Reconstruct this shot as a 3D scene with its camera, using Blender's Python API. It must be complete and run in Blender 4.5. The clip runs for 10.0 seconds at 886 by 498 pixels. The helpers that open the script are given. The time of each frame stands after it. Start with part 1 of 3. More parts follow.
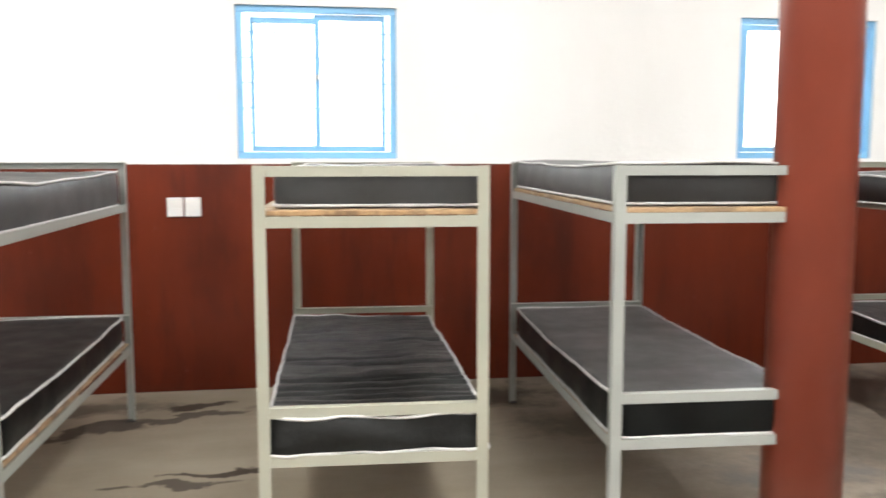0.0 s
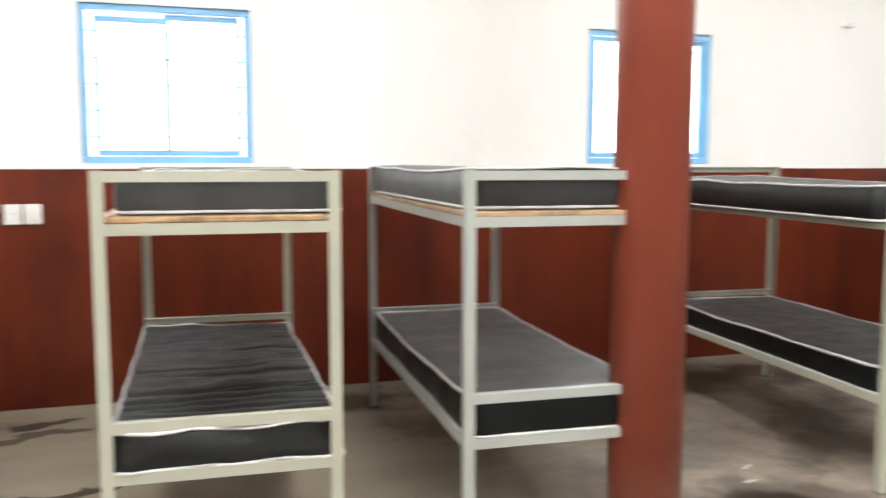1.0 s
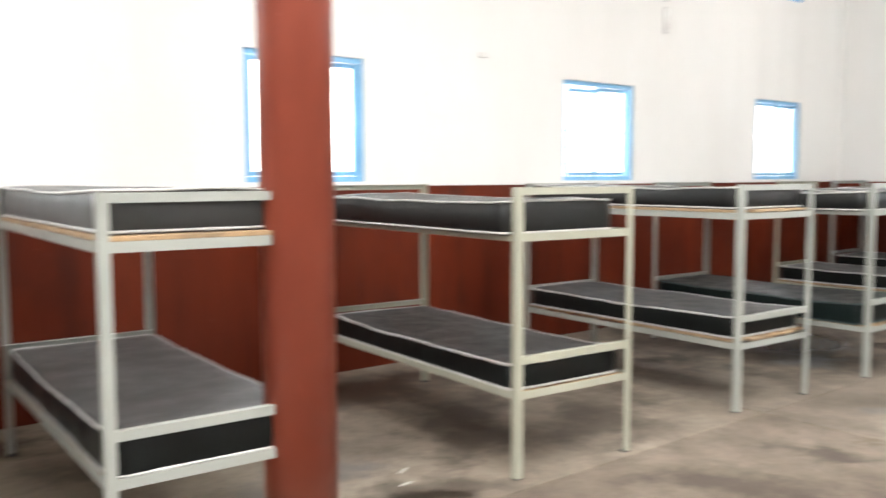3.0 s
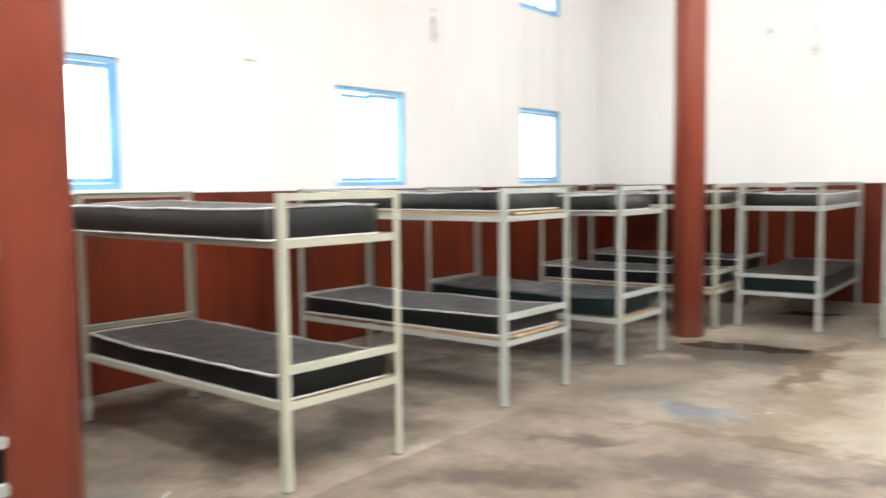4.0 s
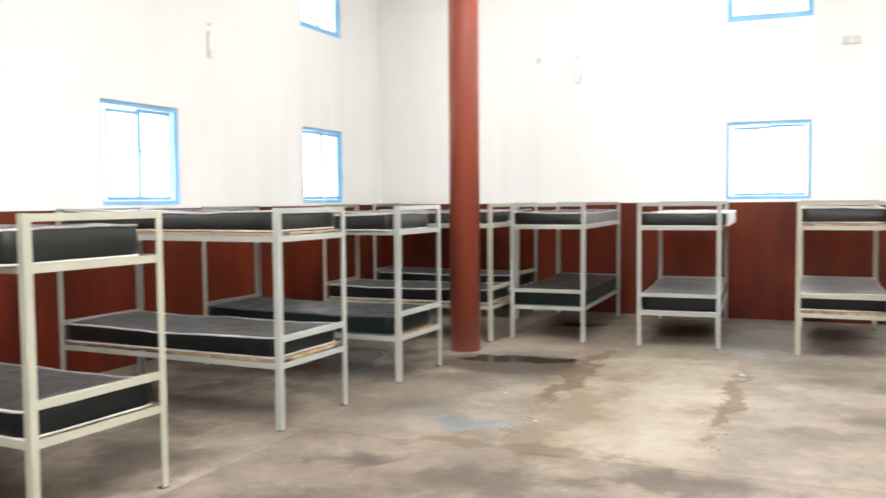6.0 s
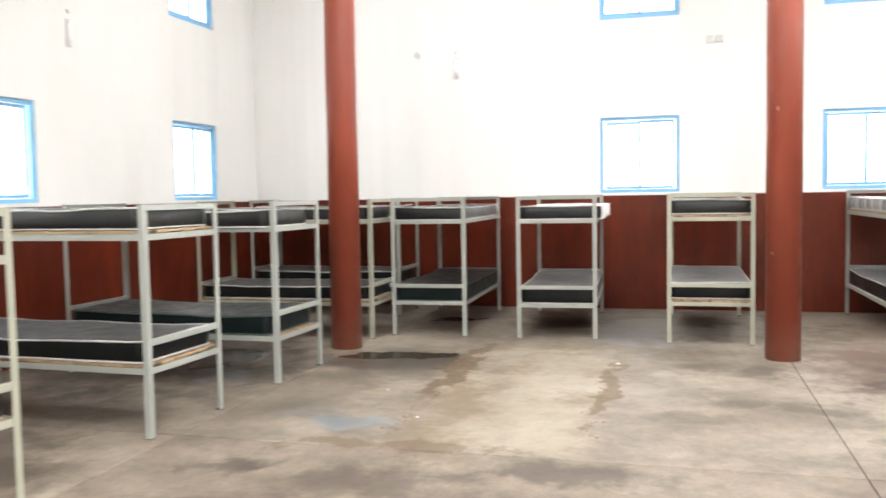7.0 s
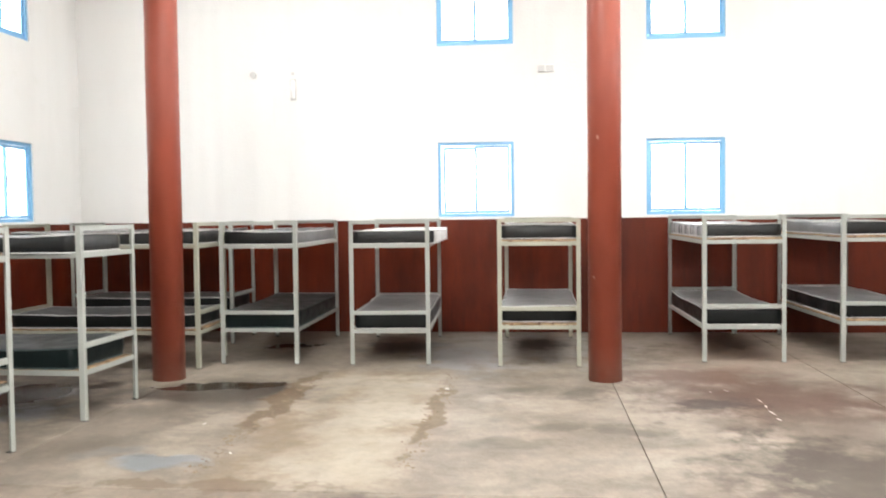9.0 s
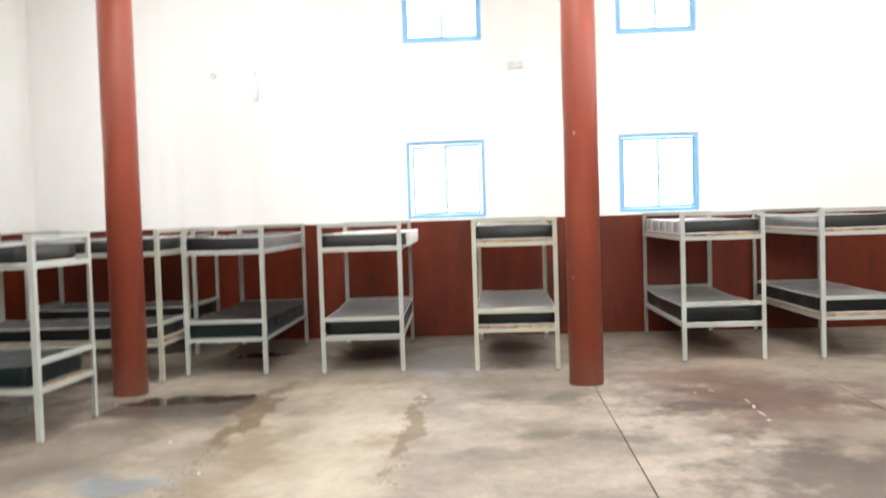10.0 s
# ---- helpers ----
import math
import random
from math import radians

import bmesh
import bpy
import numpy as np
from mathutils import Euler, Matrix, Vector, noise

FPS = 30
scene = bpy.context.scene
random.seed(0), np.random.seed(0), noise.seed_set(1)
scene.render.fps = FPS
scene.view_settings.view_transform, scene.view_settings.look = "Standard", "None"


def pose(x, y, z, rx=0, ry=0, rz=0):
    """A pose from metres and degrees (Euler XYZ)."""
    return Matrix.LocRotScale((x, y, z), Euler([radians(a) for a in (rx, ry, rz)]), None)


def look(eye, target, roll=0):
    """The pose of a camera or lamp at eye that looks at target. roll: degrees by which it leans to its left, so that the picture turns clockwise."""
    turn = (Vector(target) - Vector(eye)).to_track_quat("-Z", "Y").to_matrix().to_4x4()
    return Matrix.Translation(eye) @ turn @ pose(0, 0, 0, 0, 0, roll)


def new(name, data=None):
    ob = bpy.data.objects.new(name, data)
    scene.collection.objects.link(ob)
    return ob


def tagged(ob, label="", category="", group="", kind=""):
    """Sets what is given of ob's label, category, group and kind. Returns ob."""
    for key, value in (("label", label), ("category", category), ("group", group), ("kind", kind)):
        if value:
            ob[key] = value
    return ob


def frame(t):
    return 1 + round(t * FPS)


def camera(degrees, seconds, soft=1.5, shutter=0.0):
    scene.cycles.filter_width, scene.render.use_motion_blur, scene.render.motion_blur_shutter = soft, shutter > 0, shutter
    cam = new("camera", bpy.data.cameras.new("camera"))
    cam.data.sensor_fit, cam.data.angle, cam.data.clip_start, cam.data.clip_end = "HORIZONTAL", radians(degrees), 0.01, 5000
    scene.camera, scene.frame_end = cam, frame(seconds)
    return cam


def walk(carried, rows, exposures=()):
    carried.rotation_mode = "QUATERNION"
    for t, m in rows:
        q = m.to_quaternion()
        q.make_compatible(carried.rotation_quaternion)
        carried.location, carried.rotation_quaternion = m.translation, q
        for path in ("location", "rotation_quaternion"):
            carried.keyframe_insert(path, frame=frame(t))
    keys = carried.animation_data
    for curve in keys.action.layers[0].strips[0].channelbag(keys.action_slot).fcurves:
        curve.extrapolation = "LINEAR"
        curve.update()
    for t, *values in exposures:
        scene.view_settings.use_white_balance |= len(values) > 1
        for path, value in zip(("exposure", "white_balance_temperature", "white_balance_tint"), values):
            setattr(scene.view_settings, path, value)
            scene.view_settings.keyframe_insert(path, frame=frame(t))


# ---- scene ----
cam = camera(54.7, 10.0, soft=1.6, shutter=1.0)
PATH = [
    (0, (-0.445, 0.29, 1.509), (-0.139, 2.255, 1.294), -0.0),
    (0.5, (-0.431, 0.236, 1.51), (0.001, 2.178, 1.305), -0.0),
    (1, (-0.385, 0.27, 1.511), (0.217, 2.166, 1.307), 0.1),
    (1.5, (-0.358, 0.26, 1.517), (0.421, 2.091, 1.317), -0.3),
    (2, (-0.339, 0.231, 1.516), (0.59, 1.992, 1.325), -0.4),
    (2.2, (-0.349, 0.178, 1.525), (0.637, 1.908, 1.335), -0.2),
    (3.3, (-0.223, 0.224, 1.527), (1.135, 1.683, 1.366), -0.3),
    (3.5, (-0.195, 0.201, 1.526), (1.235, 1.59, 1.365), -0.4),
    (4, (-0.154, 0.181, 1.52), (1.44, 1.378, 1.365), -0.6),
    (4.5, (-0.177, 0.136, 1.519), (1.525, 1.177, 1.381), -0.3),
    (5, (-0.133, 0.133, 1.523), (1.627, 1.074, 1.387), -0.4),
    (5.2, (-0.138, 0.102, 1.528), (1.638, 1.011, 1.392), -0.4),
    (6.3, (-0.083, 0.062, 1.518), (1.783, 0.774, 1.407), -0.6),
    (6.5, (-0.134, 0.051, 1.513), (1.754, 0.702, 1.4), -0.7),
    (7, (0.006, 0.071, 1.505), (1.93, 0.6, 1.379), -1.0),
    (7.5, (0.126, 0.038, 1.504), (2.061, 0.529, 1.377), -1.2),
    (8, (0.187, -0.078, 1.517), (2.132, 0.374, 1.413), -0.6),
    (8.5, (0.232, -0.169, 1.529), (2.208, 0.129, 1.448), -0.2),
    (9, (0.177, -0.179, 1.525), (2.164, 0.03, 1.445), -0.7),
    (9.5, (0.335, -0.154, 1.504), (2.324, 0.018, 1.375), -0.4),
    (10, (0.448, -0.064, 1.518), (2.442, 0.061, 1.441), -1.8),
]
walk(cam, [(t, look(eye, target, roll)) for t, eye, target, roll in PATH],
     exposures=[(0.0, -0.32), (2.2, -0.23), (3.5, -0.11), (4.5, -0.07), (6.5, -0.05), (10.0, -0.03)])

# ---- plan, in metres ----
NORTH, EAST, SOUTH, WEST = 5.90, 11.22, -7.0, -8.6
CEILING = 5.6
POUR = 3.15             # joint of the pour along the north wall
DADO = 1.46             # top of the red oil paint on the walls
WALL = 0.22             # thickness of the walls
SILL, HEAD = 1.495, 2.455
SILL_UP, HEAD_UP = 3.69, 4.65
NORTH_WINDOWS = [(-0.89, 0.125), (2.495, 3.52), (5.79, 6.83), (9.11, 10.12)]
UNSEEN_WEST_WINDOWS = [-5.8, -3.8, -1.8, 0.2]
EAST_WINDOWS = [(0.055, 1.035), (-2.58, -1.61)]
COLUMNS = [(1.46, 3.31), (7.93, 3.26), (8.05, -0.825)]

# ---- world, sun, window light and added roof light ----
world = bpy.data.worlds.new("sky")
scene.world = world
world.use_nodes = True
sky = world.node_tree.nodes.new("ShaderNodeTexSky")
sky.sky_type, sky.sun_disc = "NISHITA", False
sky.sun_elevation, sky.sun_rotation = radians(62), radians(200)
world.node_tree.links.new(sky.outputs[0], world.node_tree.nodes["Background"].inputs[0])
world.node_tree.nodes["Background"].inputs[1].default_value = 0.12
sun = new("sun", bpy.data.lights.new("sun", "SUN"))
sun.data.energy, sun.data.angle, sun.data.color = 2.5, radians(0.6), (1.0, 0.95, 0.88)
sun.matrix_world = look((0, 0, 0), (-0.25, 0.45, -1.0))
OPENING_WATTS = {"north": 19, "east": 42, "south": 95, "west": 122, "roof": 252}
ADDED_ROOF_LIGHTS = [(-6.2, 2.0), (-2.4, 2.0), (1.4, 2.0), (4.9, 0.3), (-6.2, -3.2), (-2.4, -3.2), (1.4, -3.2), (7.5, -3.0), (8.5, 2.6)]   # unseen, added to light the room: 1.1 m by 2.4 m openings in the roof


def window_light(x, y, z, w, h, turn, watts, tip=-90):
    """Area lamp for sky light in the outer mouth of a seen or added opening; turn 0 shines towards -y, or straight down
    with a tip of 0.
    """
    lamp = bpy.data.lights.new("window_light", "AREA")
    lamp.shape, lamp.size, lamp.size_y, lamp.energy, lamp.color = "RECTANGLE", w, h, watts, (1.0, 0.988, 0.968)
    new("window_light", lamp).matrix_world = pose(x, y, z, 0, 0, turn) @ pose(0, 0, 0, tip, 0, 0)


# ---- materials ----
def material(name):
    m = bpy.data.materials.new(name)
    m.use_nodes = True
    return m, m.node_tree.nodes, m.node_tree.links, m.node_tree.nodes["Principled BSDF"]


def node(nodes, kind, **values):
    n = nodes.new(kind)
    for key, value in values.items():
        n.inputs[key].default_value = value
    return n


def noise_at(nodes, links, vector, scale, detail=4.0, rough=0.55):
    n = node(nodes, "ShaderNodeTexNoise", Scale=scale, Detail=detail, Roughness=rough)
    links.new(vector, n.inputs["Vector"])
    return n.outputs["Fac"]


def ramp(nodes, links, fac, stops):
    r = nodes.new("ShaderNodeValToRGB")
    while len(r.color_ramp.elements) < len(stops):
        r.color_ramp.elements.new(0.5)
    for e, (p, c) in zip(r.color_ramp.elements, stops):
        e.position, e.color = p, (c, c, c, 1) if isinstance(c, (int, float)) else (*c, 1)
    links.new(fac, r.inputs[0])
    return r.outputs[0]


def mix(nodes, links, fac, a, b, blend="MIX"):
    n = nodes.new("ShaderNodeMix")
    n.data_type, n.blend_type = "RGBA", blend
    for socket, value in ((n.inputs["Factor"], fac), (n.inputs["A"], a), (n.inputs["B"], b)):
        if isinstance(value, (int, float)):
            socket.default_value = value
        elif isinstance(value, tuple):
            socket.default_value = (*value, 1)
        else:
            links.new(value, socket)
    return n.outputs["Result"]


def bump(nodes, links, bsdf, height, strength, distance=0.01):
    b = node(nodes, "ShaderNodeBump", Strength=strength, Distance=distance)
    links.new(height, b.inputs["Height"])
    links.new(b.outputs[0], bsdf.inputs["Normal"])


def place(nodes, links, scale=(1, 1, 1)):
    """World position, stretched by scale."""
    g = nodes.new("ShaderNodeNewGeometry")
    v = nodes.new("ShaderNodeVectorMath")
    v.operation = "MULTIPLY"
    v.inputs[1].default_value = scale
    links.new(g.outputs["Position"], v.inputs[0])
    return v.outputs[0]


def maths(nodes, links, op, a, b=0.0, clamp=False):
    n = nodes.new("ShaderNodeMath")
    n.operation, n.use_clamp = op, clamp
    for socket, value in zip(n.inputs, (a, b)):
        if isinstance(value, (int, float)):
            socket.default_value = value
        else:
            links.new(value, socket)
    return n.outputs[0]


def simple(name, color, rough, spread=0.12, scale=6.0, relief=0.1, fine=90.0, metal=0.0, stretch=(1, 1, 1)):
    """Painted or plain surface with tone that drifts at two scales and a fine relief."""
    m, ns, ls, bsdf = material(name)
    at = place(ns, ls, stretch)
    big, small = noise_at(ns, ls, at, scale), noise_at(ns, ls, at, fine, 3)
    dark, light = tuple(c * (1 - spread) for c in color), tuple(min(1, c * (1 + spread)) for c in color)
    tone = ramp(ns, ls, big, [(0.3, dark), (0.7, light)])
    tone = mix(ns, ls, 0.25, tone, ramp(ns, ls, small, [(0.3, dark), (0.7, light)]))
    ls.new(tone, bsdf.inputs["Base Color"])
    ls.new(ramp(ns, ls, big, [(0.25, max(0.02, rough - 0.08)), (0.75, min(1, rough + 0.08))]), bsdf.inputs["Roughness"])
    bsdf.inputs["Metallic"].default_value = metal
    bump(ns, ls, bsdf, small, relief, 0.003)
    return m


def wall_white():
    m, ns, ls, bsdf = material("white_limewash")
    at = place(ns, ls)
    tone = ramp(ns, ls, noise_at(ns, ls, place(ns, ls, (1, 1, 0.35)), 0.9, 5), [(0.3, (0.755, 0.75, 0.73)), (0.65, (0.815, 0.815, 0.80))])
    tone = mix(ns, ls, ramp(ns, ls, noise_at(ns, ls, at, 5, 6), [(0.62, 0.0), (0.8, 0.25)]), tone, (0.70, 0.69, 0.65))
    ls.new(tone, bsdf.inputs["Base Color"])
    bsdf.inputs["Roughness"].default_value = 0.75
    folds = noise_at(ns, ls, place(ns, ls, (1, 1, 0.04)), 1.7, 2, 0.4)
    height = maths(ns, ls, "ADD", maths(ns, ls, "MULTIPLY", folds, 6.0), maths(ns, ls, "MULTIPLY", noise_at(ns, ls, at, 35, 5), 0.25))
    bump(ns, ls, bsdf, height, 0.6, 0.018)
    return m


def dado_red():
    m, ns, ls, bsdf = material("red_oil_paint")
    at, down = place(ns, ls), place(ns, ls, (1, 1, 0.18))
    tone = ramp(ns, ls, noise_at(ns, ls, down, 2.2, 6), [(0.3, (0.068, 0.0100, 0.0034)), (0.7, (0.138, 0.0205, 0.0066))])
    streak = ramp(ns, ls, noise_at(ns, ls, down, 9, 5, 0.65), [(0.52, 0.0), (0.75, 0.55)])
    tone = mix(ns, ls, streak, tone, (0.042, 0.0095, 0.0060))
    grime = ramp(ns, ls, noise_at(ns, ls, place(ns, ls, (1, 1, 0.6)), 1.5, 4, 0.6), [(0.50, 0.0), (0.68, 0.6)])
    tone = mix(ns, ls, grime, tone, (0.048, 0.0088, 0.0048))
    scuff = ramp(ns, ls, noise_at(ns, ls, at, 14, 7, 0.7), [(0.66, 0.0), (0.74, 0.5)])
    tone = mix(ns, ls, scuff, tone, (0.19, 0.075, 0.055))
    ls.new(tone, bsdf.inputs["Base Color"])
    ls.new(ramp(ns, ls, noise_at(ns, ls, at, 4, 4), [(0.3, 0.34), (0.7, 0.52)]), bsdf.inputs["Roughness"])
    bsdf.inputs["Specular IOR Level"].default_value = 0.2
    bump(ns, ls, bsdf, noise_at(ns, ls, at, 30, 5), 0.2, 0.006)
    return m


def column_red():
    m, ns, ls, bsdf = material("column_red_paint")
    at = place(ns, ls)
    tone = ramp(ns, ls, noise_at(ns, ls, place(ns, ls, (1, 1, 0.3)), 3, 6), [(0.3, (0.205, 0.040, 0.021)), (0.7, (0.265, 0.055, 0.030))])
    chip = ramp(ns, ls, noise_at(ns, ls, place(ns, ls, (1, 1, 0.6)), 11, 3, 0.5), [(0.735, 0.0), (0.75, 0.8)])
    tone = mix(ns, ls, chip, tone, (0.42, 0.24, 0.19))
    z = nodes_z(ns, ls)
    dust = maths(ns, ls, "MULTIPLY", ramp(ns, ls, z, [(0.0, 0.6), (0.35, 0.0)]), noise_at(ns, ls, at, 12, 5))
    tone = mix(ns, ls, dust, tone, (0.33, 0.20, 0.15))
    ls.new(tone, bsdf.inputs["Base Color"])
    ls.new(ramp(ns, ls, noise_at(ns, ls, at, 6, 4), [(0.3, 0.36), (0.7, 0.52)]), bsdf.inputs["Roughness"])
    bsdf.inputs["Specular IOR Level"].default_value = 0.42
    bump(ns, ls, bsdf, noise_at(ns, ls, at, 22, 4), 0.15, 0.006)
    return m


def nodes_z(ns, ls):
    s = ns.new("ShaderNodeSeparateXYZ")
    ls.new(place(ns, ls), s.inputs[0])
    return s.outputs["Z"]


# colours of what was spilt or trodden in, and of painted light and shade
PALE_LIGHT = (0.3, 0.28, 0.258)
PINK_LIGHT = (0.31, 0.235, 0.19)
BLUE_GREY = (0.152, 0.168, 0.178)
GREY_FILM = (0.128, 0.126, 0.128)
RUST = (0.112, 0.062, 0.045)
DARK_RUST = (0.086, 0.049, 0.036)
OCHRE = (0.115, 0.079, 0.047)
TAN = (0.108, 0.082, 0.064)
DUN = (0.085, 0.069, 0.053)
GREY_BROWN = (0.069, 0.055, 0.045)
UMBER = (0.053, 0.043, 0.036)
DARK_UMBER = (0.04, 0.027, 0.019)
BLACK_BROWN = (0.023, 0.017, 0.012)
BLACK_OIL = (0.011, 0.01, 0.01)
# Spills, dirt and painted light and shade on the floor: x, y, half length, half width, turn, colour, how strong, gloss
# of what is left.
MIDDLE_STAINS_AND_LIGHT = [
    # light on the east floor, painted as a pale and a pinkish patch
    (9.9, 0, 1.1, 1.1, 0, PALE_LIGHT, 0.6, 0.5),
    (9.7, -2.4, 1.2, 0.9, 0, PINK_LIGHT, 0.6, 0.5),
    (5.27, 2.12, 0.14, 0.27, 6, BLUE_GREY, 0.9, 0.29),
    (5.45, 2.6, 0.12, 0.22, 8, BLUE_GREY, 0.35, 0.5),
    # dirt and shade under the sixth north bed, painted together
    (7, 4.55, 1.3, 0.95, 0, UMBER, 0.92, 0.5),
    (7.25, 2.4, 0.7, 0.8, 8, DUN, 0.55, 0.5),
    (7.35, 2.48, 0.42, 0.72, 8, UMBER, 0.8, 0.28),
    (7.62, 2.58, 0.14, 0.58, 8, BLACK_BROWN, 0.85, 0.1),
    (7.15, 1.9, 0.95, 0.12, 1, OCHRE, 0.85, 0.7),
    (6.6, 0.6, 0.9, 0.08, 0, OCHRE, 0.75, 0.7),
    (4.8, 1.75, 0.1, 0.6, 4, OCHRE, 0.6, 0.7),
]
AISLE_STAINS_AND_SHADE = [
    (4.18, 1.58, 0.32, 0.5, 25, GREY_BROWN, 0.62, 0.6),
    (4.37, 2.36, 0.12, 0.22, 0, DUN, 0.6, 0.6),
    (4.5, 0.7, 0.22, 0.5, 0, GREY_BROWN, 0.75, 0.6),
    (4.28, 2.5, 0.12, 0.28, 10, GREY_BROWN, 0.75, 0.6),
    (3.4, 2.62, 0.16, 0.4, 35, GREY_BROWN, 0.7, 0.6),
    # shadow beside the fourth north bed, painted on the floor
    (3.75, 3.75, 0.4, 0.3, 20, GREY_BROWN, 0.6, 0.6),
    (2.2, 3.42, 0.42, 0.26, -15, GREY_BROWN, 0.7, 0.5),
    (2.2, 3.30, 0.22, 0.10, -15, BLACK_BROWN, 0.9, 0.4),
    (1.9, 3.95, 0.35, 0.28, 10, GREY_FILM, 0.55, 0.4),
    (3.2, 4.35, 0.6, 0.22, 25, GREY_BROWN, 0.7, 0.6),
    (2.95, 3.9, 0.4, 0.2, 30, GREY_BROWN, 0.65, 0.6),
]
BEDSIDE_STAINS_AND_SHADE = [
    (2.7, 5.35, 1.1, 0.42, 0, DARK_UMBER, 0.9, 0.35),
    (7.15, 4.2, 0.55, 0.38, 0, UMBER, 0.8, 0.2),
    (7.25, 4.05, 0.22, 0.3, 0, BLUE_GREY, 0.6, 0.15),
    # shade by the fifth and sixth north beds, painted in
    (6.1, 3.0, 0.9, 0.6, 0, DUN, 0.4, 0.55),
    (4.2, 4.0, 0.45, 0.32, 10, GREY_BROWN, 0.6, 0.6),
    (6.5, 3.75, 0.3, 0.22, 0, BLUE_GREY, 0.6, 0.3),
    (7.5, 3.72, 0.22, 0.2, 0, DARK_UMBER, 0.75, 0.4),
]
EAST_STAINS_AND_SHADE = [
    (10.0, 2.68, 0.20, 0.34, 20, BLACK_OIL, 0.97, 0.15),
    # shade under the second and third east beds, painted on the floor
    (9.95, 1.30, 0.46, 0.38, 0, BLACK_BROWN, 0.92, 0.4),
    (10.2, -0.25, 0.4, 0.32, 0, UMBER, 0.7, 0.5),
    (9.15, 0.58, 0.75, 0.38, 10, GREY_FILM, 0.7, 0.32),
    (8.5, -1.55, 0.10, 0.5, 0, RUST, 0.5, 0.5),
    # shade under the fourth east bed, painted on the floor
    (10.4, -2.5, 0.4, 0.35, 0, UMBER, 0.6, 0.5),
    (7.55, -0.1, 0.2, 0.34, 20, DUN, 0.65, 0.5),
    (7.45, -0.6, 0.24, 0.22, 20, GREY_BROWN, 0.65, 0.5),
    (6.24, -0.8, 0.15, 0.34, 0, DUN, 0.75, 0.6),
    (6.31, -0.4, 0.14, 0.28, 10, DUN, 0.6, 0.6),
    (5.85, -0.06, 0.12, 0.25, 10, DUN, 0.45, 0.6),
]
RUST_STAINS = [
    (7.3, -2.1, 0.85, 0.95, 0, DARK_RUST, 0.92, 0.5),
    (8.3, -1.7, 0.45, 0.6, 0, RUST, 0.75, 0.5),
    (6.1, -2.3, 0.7, 0.55, 0, TAN, 0.7, 0.5),
    (7.08, -1.6, 0.18, 0.34, 10, UMBER, 0.75, 0.6),
    (5.25, -2, 0.75, 0.68, 15, GREY_BROWN, 0.88, 0.6),
    (4.45, -1.2, 0.6, 0.4, 15, TAN, 0.65, 0.6),
]
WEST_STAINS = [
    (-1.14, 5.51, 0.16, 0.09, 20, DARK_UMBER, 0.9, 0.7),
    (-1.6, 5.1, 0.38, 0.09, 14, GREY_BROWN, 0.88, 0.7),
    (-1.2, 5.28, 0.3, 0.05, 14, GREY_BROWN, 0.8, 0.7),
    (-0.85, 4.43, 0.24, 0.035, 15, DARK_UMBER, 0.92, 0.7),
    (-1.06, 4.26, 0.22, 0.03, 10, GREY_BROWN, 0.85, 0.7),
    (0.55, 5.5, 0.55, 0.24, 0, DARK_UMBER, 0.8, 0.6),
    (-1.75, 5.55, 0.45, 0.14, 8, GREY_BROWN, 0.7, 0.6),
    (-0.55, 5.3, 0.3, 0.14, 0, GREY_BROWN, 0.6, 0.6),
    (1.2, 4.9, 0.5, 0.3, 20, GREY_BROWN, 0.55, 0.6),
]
STAINS_AND_SHADE = MIDDLE_STAINS_AND_LIGHT + AISLE_STAINS_AND_SHADE + BEDSIDE_STAINS_AND_SHADE + EAST_STAINS_AND_SHADE + RUST_STAINS + WEST_STAINS


